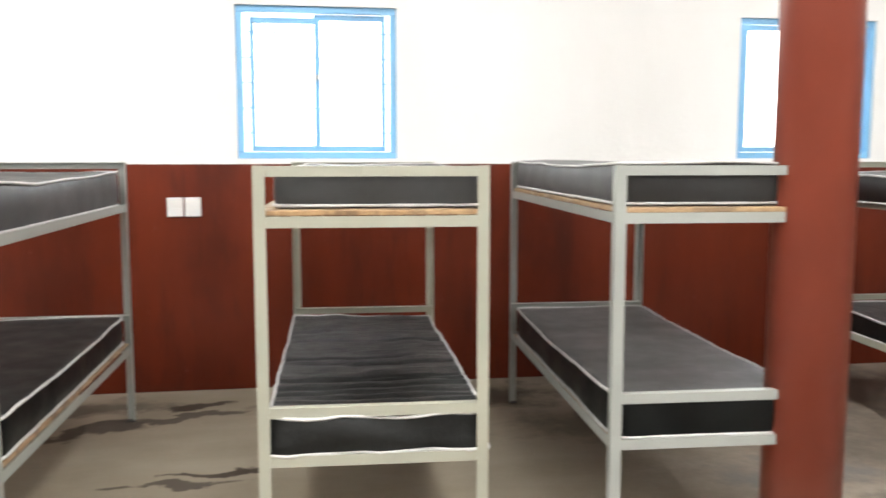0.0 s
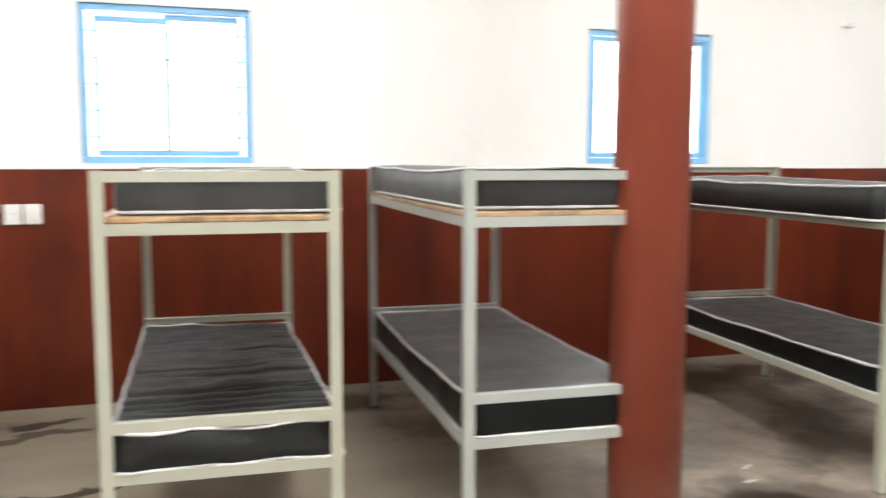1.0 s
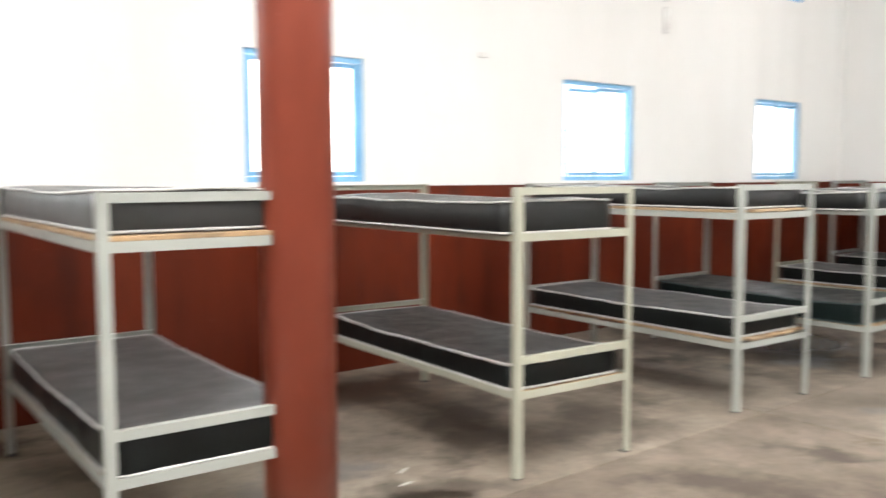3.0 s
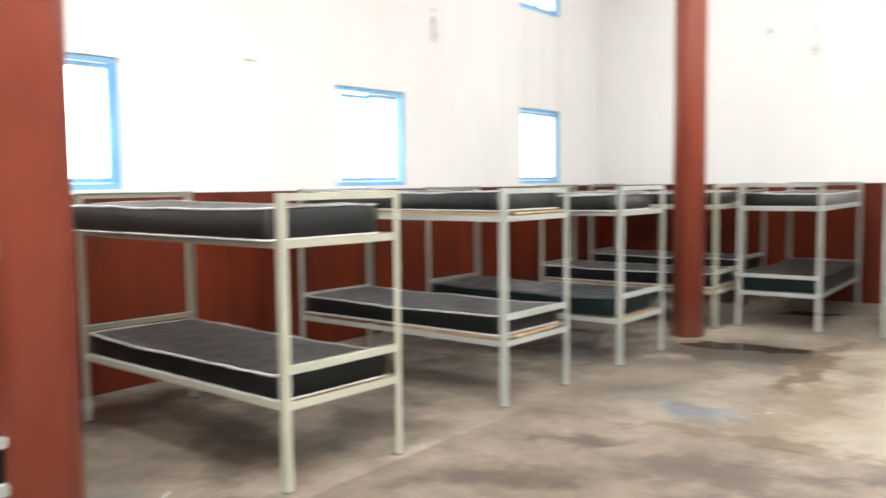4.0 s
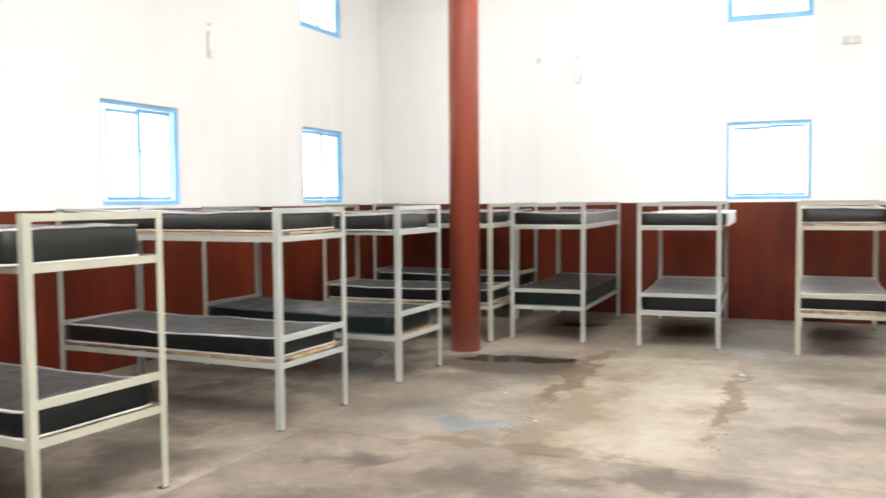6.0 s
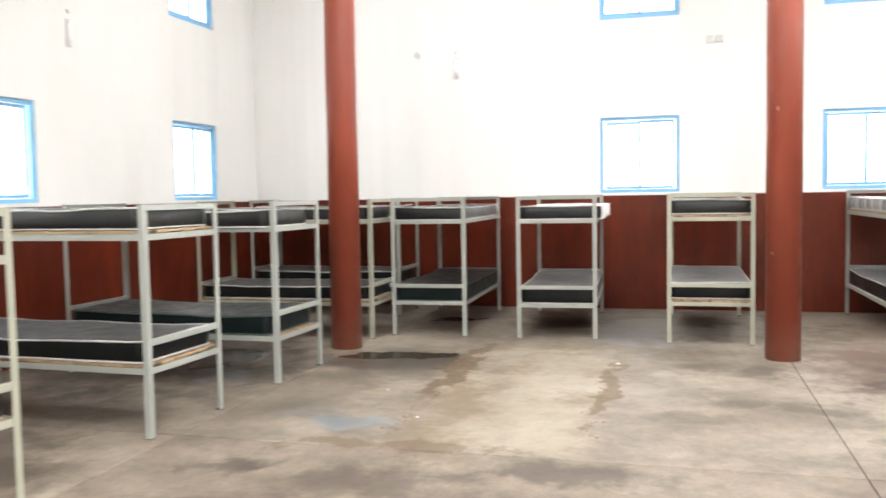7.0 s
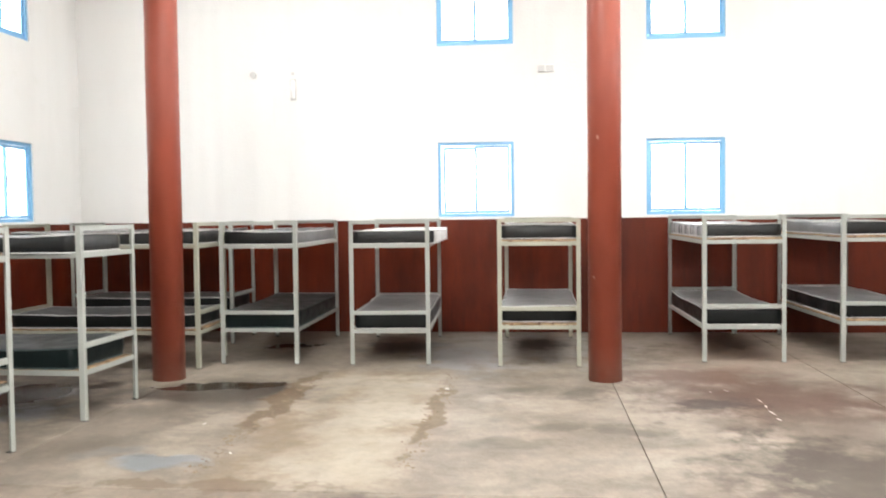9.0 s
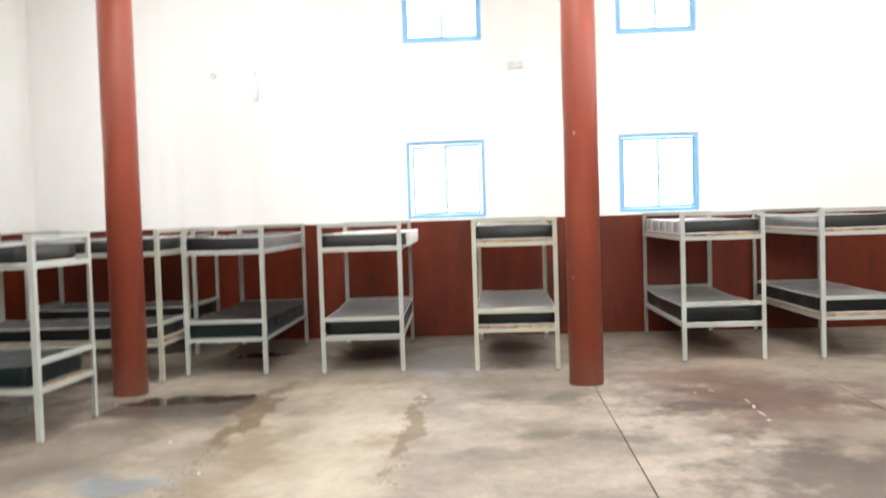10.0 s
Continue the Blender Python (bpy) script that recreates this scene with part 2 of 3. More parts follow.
def concrete(name, dark, mid, pale):
    m, ns, ls, bsdf = material(name)
    at = place(ns, ls)
    n1, n2, n3 = noise_at(ns, ls, at, 0.8, 8, 0.62), noise_at(ns, ls, at, 3.4, 8, 0.68), noise_at(ns, ls, at, 38, 5, 0.7)
    n4 = noise_at(ns, ls, place(ns, ls, (1.1, 0.9, 1)), 1.7, 9, 0.64)
    tone = ramp(ns, ls, n1, [(0.36, mid), (0.58, pale)])
    tone = mix(ns, ls, ramp(ns, ls, n4, [(0.36, 0.68), (0.56, 0.0)]), tone, dark)
    tone = mix(ns, ls, ramp(ns, ls, n2, [(0.32, 0.42), (0.52, 0.0)]), tone, tuple(c * 0.75 for c in dark))
    tone = mix(ns, ls, ramp(ns, ls, n2, [(0.60, 0.0), (0.74, 0.6)]), tone, tuple(min(1, c * 1.2) for c in pale))
    tone = mix(ns, ls, 0.14, tone, ramp(ns, ls, n3, [(0.3, tuple(c * 0.6 for c in mid)), (0.7, pale)]))
    n5 = noise_at(ns, ls, at, 9.5, 8, 0.72)
    tone = mix(ns, ls, 0.45, tone, ramp(ns, ls, n5, [(0.30, 0.62), (0.52, 1.0), (0.72, 1.22)]), "MULTIPLY")
    rough = ramp(ns, ls, n2, [(0.3, 0.48), (0.7, 0.72)])
    # the pour along the north wall is a paler, greyer mix
    pos = ns.new("ShaderNodeSeparateXYZ")
    ls.new(at, pos.inputs[0])
    pour = maths(ns, ls, "MULTIPLY", maths(ns, ls, "GREATER_THAN", pos.outputs["Y"], POUR), maths(ns, ls, "LESS_THAN", pos.outputs["X"], 4.76))
    tone = mix(ns, ls, pour, tone, mix(ns, ls, 1.0, tone, (1.08, 1.07, 1.06), "MULTIPLY"))
    # aisle floor darkened in its colour, standing in for lens vignetting
    aisle = maths(ns, ls, "MULTIPLY", maths(ns, ls, "LESS_THAN", pos.outputs["Y"], POUR), maths(ns, ls, "LESS_THAN", pos.outputs["X"], 4.76))
    tone = mix(ns, ls, aisle, tone, mix(ns, ls, 1.0, tone, (0.86, 0.835, 0.82), "MULTIPLY"))
    trowelled = ramp(ns, ls, noise_at(ns, ls, place(ns, ls, (0.5, 1.6, 1)), 1.3, 6), [(0.3, (0.262, 0.226, 0.165)), (0.7, (0.375, 0.330, 0.255))])
    west = ramp(ns, ls, maths(ns, ls, "ADD", maths(ns, ls, "MULTIPLY", pos.outputs["X"], 0.25), maths(ns, ls, "MULTIPLY", n4, 0.6)), [(0.42, 0.75), (0.75, 0.0)])
    tone = mix(ns, ls, maths(ns, ls, "MULTIPLY", west, pour), tone, trowelled)
    wobble = node(ns, "ShaderNodeTexNoise", Scale=2.6, Detail=5.0)
    ls.new(at, wobble.inputs["Vector"])
    push = ns.new("ShaderNodeVectorMath")
    push.operation = "MULTIPLY_ADD"
    ls.new(wobble.outputs["Color"], push.inputs[0])
    push.inputs[1].default_value = (0.55, 0.55, 0)
    ls.new(at, push.inputs[2])
    # the newer, paler strip of screed
    off = ns.new("ShaderNodeVectorMath")
    off.operation = "SUBTRACT"
    ls.new(push.outputs[0], off.inputs[0])
    off.inputs[1].default_value = (6.62 + 0.275, 1.22 + 0.275, 0)
    xyz = ns.new("ShaderNodeSeparateXYZ")
    ls.new(off.outputs[0], xyz.inputs[0])
    across = ramp(ns, ls, maths(ns, ls, "ABSOLUTE", xyz.outputs["Y"]), [(0.48, 1.0), (0.72, 0.0)])
    along = ramp(ns, ls, maths(ns, ls, "DIVIDE", maths(ns, ls, "ABSOLUTE", xyz.outputs["X"]), 2.5), [(0.64, 1.0), (0.78, 0.0)])
    patch = maths(ns, ls, "MULTIPLY", maths(ns, ls, "MULTIPLY", across, along), ramp(ns, ls, n2, [(0.3, 0.45), (0.6, 0.95)]))
    fresh = ramp(ns, ls, n1, [(0.35, (0.230, 0.191, 0.145)), (0.65, (0.340, 0.300, 0.245))])
    fresh = mix(ns, ls, ramp(ns, ls, n4, [(0.40, 0.7), (0.52, 0.0)]), fresh, (0.165, 0.120, 0.075))
    fresh = mix(ns, ls, 0.5, fresh, ramp(ns, ls, n5, [(0.30, 0.68), (0.52, 1.0), (0.72, 1.15)]), "MULTIPLY")
    tone = mix(ns, ls, patch, tone, fresh)
    for x, y, a, b, turn, color, strong, gloss in STAINS_AND_SHADE:
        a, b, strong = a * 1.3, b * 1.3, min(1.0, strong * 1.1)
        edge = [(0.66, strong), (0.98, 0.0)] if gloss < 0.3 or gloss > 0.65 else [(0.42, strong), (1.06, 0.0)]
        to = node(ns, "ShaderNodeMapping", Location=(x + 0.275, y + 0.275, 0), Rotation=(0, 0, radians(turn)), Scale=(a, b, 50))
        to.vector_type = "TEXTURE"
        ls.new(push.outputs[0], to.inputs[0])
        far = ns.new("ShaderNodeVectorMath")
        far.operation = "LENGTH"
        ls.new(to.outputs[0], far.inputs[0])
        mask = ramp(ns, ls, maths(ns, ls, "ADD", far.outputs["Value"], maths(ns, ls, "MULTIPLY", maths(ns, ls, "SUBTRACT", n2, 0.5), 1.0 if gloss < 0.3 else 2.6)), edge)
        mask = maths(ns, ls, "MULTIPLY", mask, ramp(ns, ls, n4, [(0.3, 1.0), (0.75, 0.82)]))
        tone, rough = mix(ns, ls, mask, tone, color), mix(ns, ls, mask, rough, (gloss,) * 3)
    ls.new(tone, bsdf.inputs["Base Color"])
    ls.new(rough, bsdf.inputs["Roughness"])
    ls.new(ramp(ns, ls, rough, [(0.12, 0.5), (0.35, 0.2)]), bsdf.inputs["Specular IOR Level"])
    height = maths(ns, ls, "ADD", maths(ns, ls, "MULTIPLY", n2, 0.6), maths(ns, ls, "MULTIPLY", n3, 0.4))
    bump(ns, ls, bsdf, height, 0.22, 0.012)
    return m


def vinyl(name, color, rough, creased=None, sheen=0.09, gloss=0.18):
    """A vinyl mattress cover. creased: how its folds are stretched along x, y and z, if it has any; gloss: its specular level."""
    m, ns, ls, bsdf = material(name)
    at = place(ns, ls)
    big = noise_at(ns, ls, at, 3.5, 5)
    ls.new(ramp(ns, ls, big, [(0.3, tuple(c * 0.75 for c in color)), (0.7, tuple(c * 1.3 for c in color))]), bsdf.inputs["Base Color"])
    ls.new(ramp(ns, ls, noise_at(ns, ls, at, 7, 5), [(0.3, rough - 0.07), (0.7, rough + 0.1)]), bsdf.inputs["Roughness"])
    bsdf.inputs["Specular IOR Level"].default_value = gloss
    bsdf.inputs["Sheen Weight"].default_value = sheen
    bsdf.inputs["Sheen Roughness"].default_value = 0.35
    crease = maths(ns, ls, "ADD", noise_at(ns, ls, at, 9, 4), maths(ns, ls, "MULTIPLY", noise_at(ns, ls, at, 420, 2), 0.12))
    if creased:
        fold = ramp(ns, ls, noise_at(ns, ls, place(ns, ls, creased), 1.5, 3, 0.5), [(0.40, 0.0), (0.5, 1.0), (0.60, 0.0)])
        crease = maths(ns, ls, "ADD", maths(ns, ls, "MULTIPLY", crease, 2.2), maths(ns, ls, "MULTIPLY", fold, 0.4))
    bump(ns, ls, bsdf, crease, 0.5 if creased else 0.14, 0.012)
    return m


def pleated():
    """Vinyl in upright pleats, reflections painted pale on them, with dark grooves between them, for a cover that runs
    along x.
    """
    m, ns, ls, bsdf = material("pleated_mattress_side")
    pleat = noise_at(ns, ls, place(ns, ls, (1, 0.05, 0.08)), 13, 2, 0.4)
    ls.new(ramp(ns, ls, pleat, [(0.40, (0.035, 0.037, 0.040)), (0.52, (0.40, 0.40, 0.40))]), bsdf.inputs["Base Color"])
    bsdf.inputs["Roughness"].default_value = 0.45
    bump(ns, ls, bsdf, pleat, 0.4, 0.02)
    return m


def pine():
    m, ns, ls, bsdf = material("pine_board")
    info = ns.new("ShaderNodeObjectInfo")
    grain = noise_at(ns, ls, place(ns, ls, (3, 1, 6)), 14, 6, 0.6)
    tone = ramp(ns, ls, grain, [(0.3, (0.27, 0.155, 0.070)), (0.7, (0.44, 0.285, 0.145))])
    tone = mix(ns, ls, ramp(ns, ls, noise_at(ns, ls, place(ns, ls), 8, 4, 0.6), [(0.48, 0.0), (0.60, 0.75)]), tone, (0.12, 0.07, 0.035))
    tone = mix(ns, ls, maths(ns, ls, "MULTIPLY", info.outputs["Random"], 0.45), tone, (0.48, 0.38, 0.26))
    ls.new(tone, bsdf.inputs["Base Color"])
    bsdf.inputs["Roughness"].default_value = 0.6
    bump(ns, ls, bsdf, grain, 0.2, 0.004)
    return m


def glass():
    m, ns, ls, bsdf = material("window_glass")
    bsdf.inputs["Transmission Weight"].default_value = 1.0
    bsdf.inputs["Roughness"].default_value = 0.02
    bsdf.inputs["IOR"].default_value = 1.45
    bsdf.inputs["Base Color"].default_value = (0.97, 0.985, 0.99, 1)
    return m


def daylight_haze():
    m, ns, ls, bsdf = material("daylight_haze")
    bsdf.inputs["Base Color"].default_value = (0.8, 0.8, 0.8, 1)
    bsdf.inputs["Emission Color"].default_value = (1.0, 0.995, 0.985, 1)
    bsdf.inputs["Emission Strength"].default_value = 1.6
    return m


HAZE = daylight_haze()
WHITE, RED, COLUMN_RED, PINE, GLASS = wall_white(), dado_red(), column_red(), pine(), glass()
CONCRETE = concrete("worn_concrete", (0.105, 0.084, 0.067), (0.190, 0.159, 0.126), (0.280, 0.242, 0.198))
RUBBLE = simple("broken_screed", (0.175, 0.135, 0.092), 0.85, 0.35, 8, 0.5, 60)
JOINT = simple("joint_dirt", (0.075, 0.060, 0.047), 0.9, 0.3)
BLUE = simple("blue_gloss_paint", (0.20, 0.46, 0.72), 0.35, 0.14, 5, 0.12)
CREAM = simple("cream_enamel", (0.36, 0.362, 0.292), 0.38, 0.07, 3, 0.12, 120)
GREY_CREAM = simple("grey_enamel", (0.325, 0.342, 0.315), 0.38, 0.08, 3, 0.12, 120)
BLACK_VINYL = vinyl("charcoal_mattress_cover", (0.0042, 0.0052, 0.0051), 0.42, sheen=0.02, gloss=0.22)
BLACK_GLOSS = vinyl("glossy_charcoal_cover", (0.0060, 0.0068, 0.0068), 0.36, sheen=0.03, gloss=0.42)
# upper cover painted paler for the bright walls it reflects
LIT_VINYL = vinyl("lit_mattress_cover", (0.022, 0.0225, 0.0225), 0.42, sheen=0.06, gloss=0.5)
CREASED_VINYL = vinyl("creased_charcoal_cover", (0.0080, 0.0088, 0.0086), 0.42, (0.5, 5.5, 0.9), 0.07, 0.35)
# mattress tops, painted paler than the sides for light from above
STREAKED_VINYL = vinyl("streaked_mattress_top", (0.016, 0.0165, 0.0163), 0.42, (4.5, 0.6, 0.9), 0.05, 0.3)
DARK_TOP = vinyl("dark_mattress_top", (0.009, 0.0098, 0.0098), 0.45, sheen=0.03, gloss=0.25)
LIT_TOP_VINYL = vinyl("lit_mattress_top", (0.125, 0.127, 0.126), 0.48, gloss=0.4)
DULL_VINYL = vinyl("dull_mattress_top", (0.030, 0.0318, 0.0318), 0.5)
GREEN_VINYL = vinyl("dark_green_mattress_cover", (0.0050, 0.0098, 0.0098), 0.40, sheen=0.035)
# paler covers: wall and window reflections painted into the colour
MID_VINYL = vinyl("lit_grey_cover", (0.050, 0.051, 0.051), 0.45, gloss=0.35)
SHEEN_VINYL = vinyl("sheen_mattress_side", (0.105, 0.108, 0.110), 0.4, gloss=0.5)
GLARE_VINYL = vinyl("glare_mattress_cover", (0.56, 0.56, 0.54), 0.45, gloss=0.4)
PLEATED_VINYL = pleated()
PIPING = simple("white_piping", (0.52, 0.515, 0.505), 0.6, 0.15, 20, 0.2)
DARK_PIPING = simple("dark_piping", (0.05, 0.075, 0.075), 0.5, 0.15, 20, 0.2)
PLASTIC = simple("white_plastic", (0.74, 0.735, 0.72), 0.4, 0.05, 10, 0.05)
GREY_PLASTIC = simple("grey_plastic", (0.60, 0.60, 0.59), 0.45, 0.05, 10, 0.05)
OPAL = simple("opal_tube", (0.88, 0.88, 0.87), 0.3, 0.03, 10, 0.02)
GREY_METAL = simple("grey_metal", (0.36, 0.36, 0.35), 0.45, 0.1, 12, 0.1)
RUBBER = simple("dark_foot_cap", (0.05, 0.05, 0.05), 0.7, 0.2)
PAPER = simple("paint_fleck", (0.46, 0.44, 0.40), 0.7, 0.1)


# ---- mesh helpers ----
def mesh_object(name, bm, mat, smooth=False):
    bmesh.ops.recalc_face_normals(bm, faces=bm.faces)
    data = bpy.data.meshes.new(name)
    bm.to_mesh(data)
    bm.free()
    for m in mat if isinstance(mat, (list, tuple)) else [mat]:
        data.materials.append(m)
    if smooth:
        for p in data.polygons:
            p.use_smooth = True
    return new(name, data)


def part(name, bm, mat, parent, label="", smooth=False):
    ob = mesh_object(name, bm, mat, smooth)
    ob.parent = parent
    return tagged(ob, label) if label else ob


def box(bm, x0, x1, y0, y1, z0, z1, bevel=0.0):
    made = bmesh.ops.create_cube(bm, size=1.0, matrix=Matrix.Translation(((x0 + x1) / 2, (y0 + y1) / 2, (z0 + z1) / 2)) @ Matrix.Diagonal((abs(x1 - x0), abs(y1 - y0), abs(z1 - z0), 1)))
    if bevel:
        edges = {e for v in made["verts"] for e in v.link_edges}
        bmesh.ops.bevel(bm, geom=list(edges), offset=bevel, segments=1, affect="EDGES", profile=0.7)
    return bm


def boxed(*size, bevel=0.0):
    return box(bmesh.new(), *size, bevel=bevel)


def cylinder(bm, radius, depth, m, segments=24, radius2=None):
    bmesh.ops.create_cone(bm, cap_ends=True, segments=segments, radius1=radius, radius2=radius if radius2 is None else radius2, depth=depth, matrix=m)
    return bm


def empty(name, m, label, category, group="", kind=""):
    ob = new(name)
    ob.matrix_basis = m
    ob.empty_display_size = 0.2
    return tagged(ob, label, category, group, kind)


# ---- walls, floor, ceiling ----
def wall_mesh(length, height, holes, split):
    """A wall in local x (along), y (0 inside face, WALL outside), z, with rectangular holes; faces below split take slot 1."""
    us = sorted({0.0, length, *(h[0] for h in holes), *(h[1] for h in holes)})
    vs = sorted({0.0, height, split, *(h[2] for h in holes), *(h[3] for h in holes)})
    bm = bmesh.new()
    verts = {}

    def vert(u, v, w):
        key = (round(u, 4), round(v, 4), w)
        if key not in verts:
            verts[key] = bm.verts.new((u, w, v))
        return verts[key]

    def solid(i, j):
        if not (0 <= i < len(us) - 1 and 0 <= j < len(vs) - 1):
            return False
        u, v = (us[i] + us[i + 1]) / 2, (vs[j] + vs[j + 1]) / 2
        return not any(a < u < b and c < v < d for a, b, c, d in holes)

    def face(*corners):
        return bm.faces.new([vert(*c) for c in corners])

    for i in range(len(us) - 1):
        for j in range(len(vs) - 1):
            if not solid(i, j):
                continue
            a, b, c, d = us[i], us[i + 1], vs[j], vs[j + 1]
            inner = face((a, c, 0), (b, c, 0), (b, d, 0), (a, d, 0))
            inner.material_index = int(d <= split + 1e-4)
            face((a, c, WALL), (a, d, WALL), (b, d, WALL), (b, c, WALL))
            for di, dj, (p, q) in ((-1, 0, ((a, c), (a, d))), (1, 0, ((b, c), (b, d))), (0, -1, ((a, c), (b, c))), (0, 1, ((a, d), (b, d)))):
                if not solid(i + di, j + dj):
                    face((*p, 0), (*q, 0), (*q, WALL), (*p, WALL))
    return bm


def window(name, m, w, h, label, slack=0.0):
    """A blue steel sliding window; local x along the wall, y outwards from the inside face, z up from the opening's sill. slack: gap beside the sashes."""
    thing = empty(name, m, label, "window", kind="structure")
    deep = 0.018
    rim, lip = 0.042, 0.055
    bm = bmesh.new()
    box(bm, 0, w, deep, deep + lip, 0, rim, 0.004)
    box(bm, 0, w, deep, deep + lip, h - rim, h, 0.004)
    box(bm, 0, rim, deep, deep + lip, rim, h - rim, 0.004)
    box(bm, w - rim, w, deep, deep + lip, rim, h - rim, 0.004)
    part("window_frame", bm, BLUE, thing)
    mid = w / 2
    for x0, x1, y, drop in ((rim + slack, mid + 0.020, deep + 0.008, slack * 0.6), (mid - 0.020, w - rim - slack * 0.6, deep + 0.03, 0.0)):
        bm = bmesh.new()
        s, top = 0.030, h - rim - 0.004 - drop
        box(bm, x0, x1, y, y + 0.02, rim + 0.004, rim + 0.004 + s * 1.2, 0.003)
        box(bm, x0, x1, y, y + 0.02, top - s * 1.2, top, 0.003)
        box(bm, x0, x0 + s, y, y + 0.02, rim + 0.004 + s * 1.2, top - s * 1.2, 0.003)
        box(bm, x1 - s, x1, y, y + 0.02, rim + 0.004 + s * 1.2, top - s * 1.2, 0.003)
        sash = part("sash", bm, BLUE, thing)
        pane = part("pane", boxed(x0 + s - 0.004, x1 - s + 0.004, y + 0.008, y + 0.012, rim + s, top - s), GLASS, sash, "clear window glass")
        pane.visible_shadow = False
    part("latch", boxed(mid - 0.018, mid + 0.018, deep - 0.008, deep + 0.008, h * 0.52, h * 0.52 + 0.035, bevel=0.004), GREY_METAL, thing, "grey metal window latch")
    for k in range(5 if slack else 0):
        z = h * (k + 1) / 6
        bm = boxed(0.01, w - 0.01, deep + lip + 0.02, deep + lip + 0.03, z, z + 0.008)
        part("grille_bar", bm, BLUE, thing)
    return thing


def build_walls():
    over = 0.4
    # north wall, with two rows of windows
    holes = [(a - WEST, b - WEST, lo, hi) for a, b in NORTH_WINDOWS for lo, hi in ((SILL, HEAD), (SILL_UP, HEAD_UP))]
    north = mesh_object("wall_north", wall_mesh(EAST - WEST, CEILING, holes, DADO), [WHITE, RED])
    north.matrix_basis = pose(WEST, NORTH, 0)
    tagged(north, "white limewashed wall with dark red oil paint below", "wall", kind="structure")
    holes = [(a - SOUTH, b - SOUTH, lo, hi) for a, b in EAST_WINDOWS for lo, hi in ((SILL, HEAD), (SILL_UP, HEAD_UP))]
    holes = [(NORTH - SOUTH - b, NORTH - SOUTH - a, c, d) for a, b, c, d in holes]
    east = mesh_object("wall_east", wall_mesh(NORTH - SOUTH, CEILING, holes, DADO), [WHITE, RED])
    east.matrix_basis = pose(EAST, NORTH, 0, 0, 0, -90)
    tagged(east, "white limewashed wall with dark red oil paint below", "wall", kind="structure")
    # the two walls behind the camera; their windows are unseen, assumed as light sources
    holes = [(EAST - b, EAST - a, SILL_UP, HEAD_UP) for a, b in NORTH_WINDOWS]
    south = mesh_object("wall_south", wall_mesh(EAST - WEST, CEILING, holes, DADO), [WHITE, RED])
    south.matrix_basis = pose(EAST, SOUTH, 0, 0, 0, 180)
    tagged(south, "white limewashed wall with red oil paint below", "wall", kind="structure")
    holes = [(a - SOUTH, a - SOUTH + 1.0, SILL_UP, HEAD_UP) for a in UNSEEN_WEST_WINDOWS]
    west = mesh_object("wall_west", wall_mesh(NORTH - SOUTH, CEILING, holes, DADO), [WHITE, RED])
    west.matrix_basis = pose(WEST, SOUTH, 0, 0, 0, 90)
    tagged(west, "white limewashed wall with red oil paint below", "wall", kind="structure")
    holes = [(x - 0.55 - WEST, x + 0.55 - WEST, NORTH - y - 1.2, NORTH - y + 1.2) for x, y in ADDED_ROOF_LIGHTS]
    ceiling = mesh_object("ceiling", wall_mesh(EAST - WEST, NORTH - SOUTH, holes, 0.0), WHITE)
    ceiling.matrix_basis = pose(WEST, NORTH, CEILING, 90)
    # unseen sheets keep the sun out of the added roof openings
    for x, y in ADDED_ROOF_LIGHTS:
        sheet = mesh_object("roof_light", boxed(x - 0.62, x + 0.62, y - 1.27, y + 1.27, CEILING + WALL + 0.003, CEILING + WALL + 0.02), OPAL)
        tagged(sheet, "added white sheet over an unseen roof lamp opening", "roof light", "roof lights", "structure")
        window_light(x, y, CEILING + WALL - 0.02, 1.08, 2.38, 0, OPENING_WATTS["roof"] * (0.75 if y < 0 and x > 7 else 0.55 if x > 7 else 1), 0)
    tagged(ceiling, "plain white painted ceiling", "ceiling", kind="structure")
    ground = mesh_object("ground", boxed(-60, 60, -60, 60, -0.30, -0.22), JOINT)
    tagged(ground, "bare dark earth outside the building", "ground", kind="structure")
    for x0, x1, y0, y1 in ((WEST - 8, EAST + 8, NORTH + 4, NORTH + 4.1), (EAST + 4, EAST + 4.1, SOUTH - 2, NORTH + 3)):
        haze = mesh_object("backdrop", boxed(x0, x1, y0, y1, -0.22, 9.0), HAZE)
        tagged(haze, "bright hazy daylight outside the windows", "backdrop", kind="structure")
    number = 0
    text = "blue painted steel sliding window with two panes"
    for lo, hi in ((SILL, HEAD), (SILL_UP, HEAD_UP)):
        for a, b in NORTH_WINDOWS:
            number += 1
            window(f"window_{number}", pose(a, NORTH, lo), b - a, hi - lo, text, 0.045 if lo == SILL and (a < 0 or 5 < a < 6) else 0.0)
            window_light((a + b) / 2, NORTH + WALL - 0.01, (lo + hi) / 2, b - a, hi - lo, 0, OPENING_WATTS["north"])
        for k, (a, b) in enumerate(EAST_WINDOWS):
            number += 1
            window(f"window_{number}", pose(EAST, b, lo, 0, 0, -90), b - a, hi - lo, text, 0.03 if lo == SILL and k == 0 else 0.0)
            window_light(EAST + WALL - 0.01, (a + b) / 2, (lo + hi) / 2, b - a, hi - lo, -90, OPENING_WATTS["east"])
        # south windows are unseen, assumed opposite the north ones for light
        for a, b in NORTH_WINDOWS if lo == SILL_UP else ():
            number += 1
            window(f"window_{number}", pose(b, SOUTH, lo, 0, 0, 180), b - a, hi - lo, text)
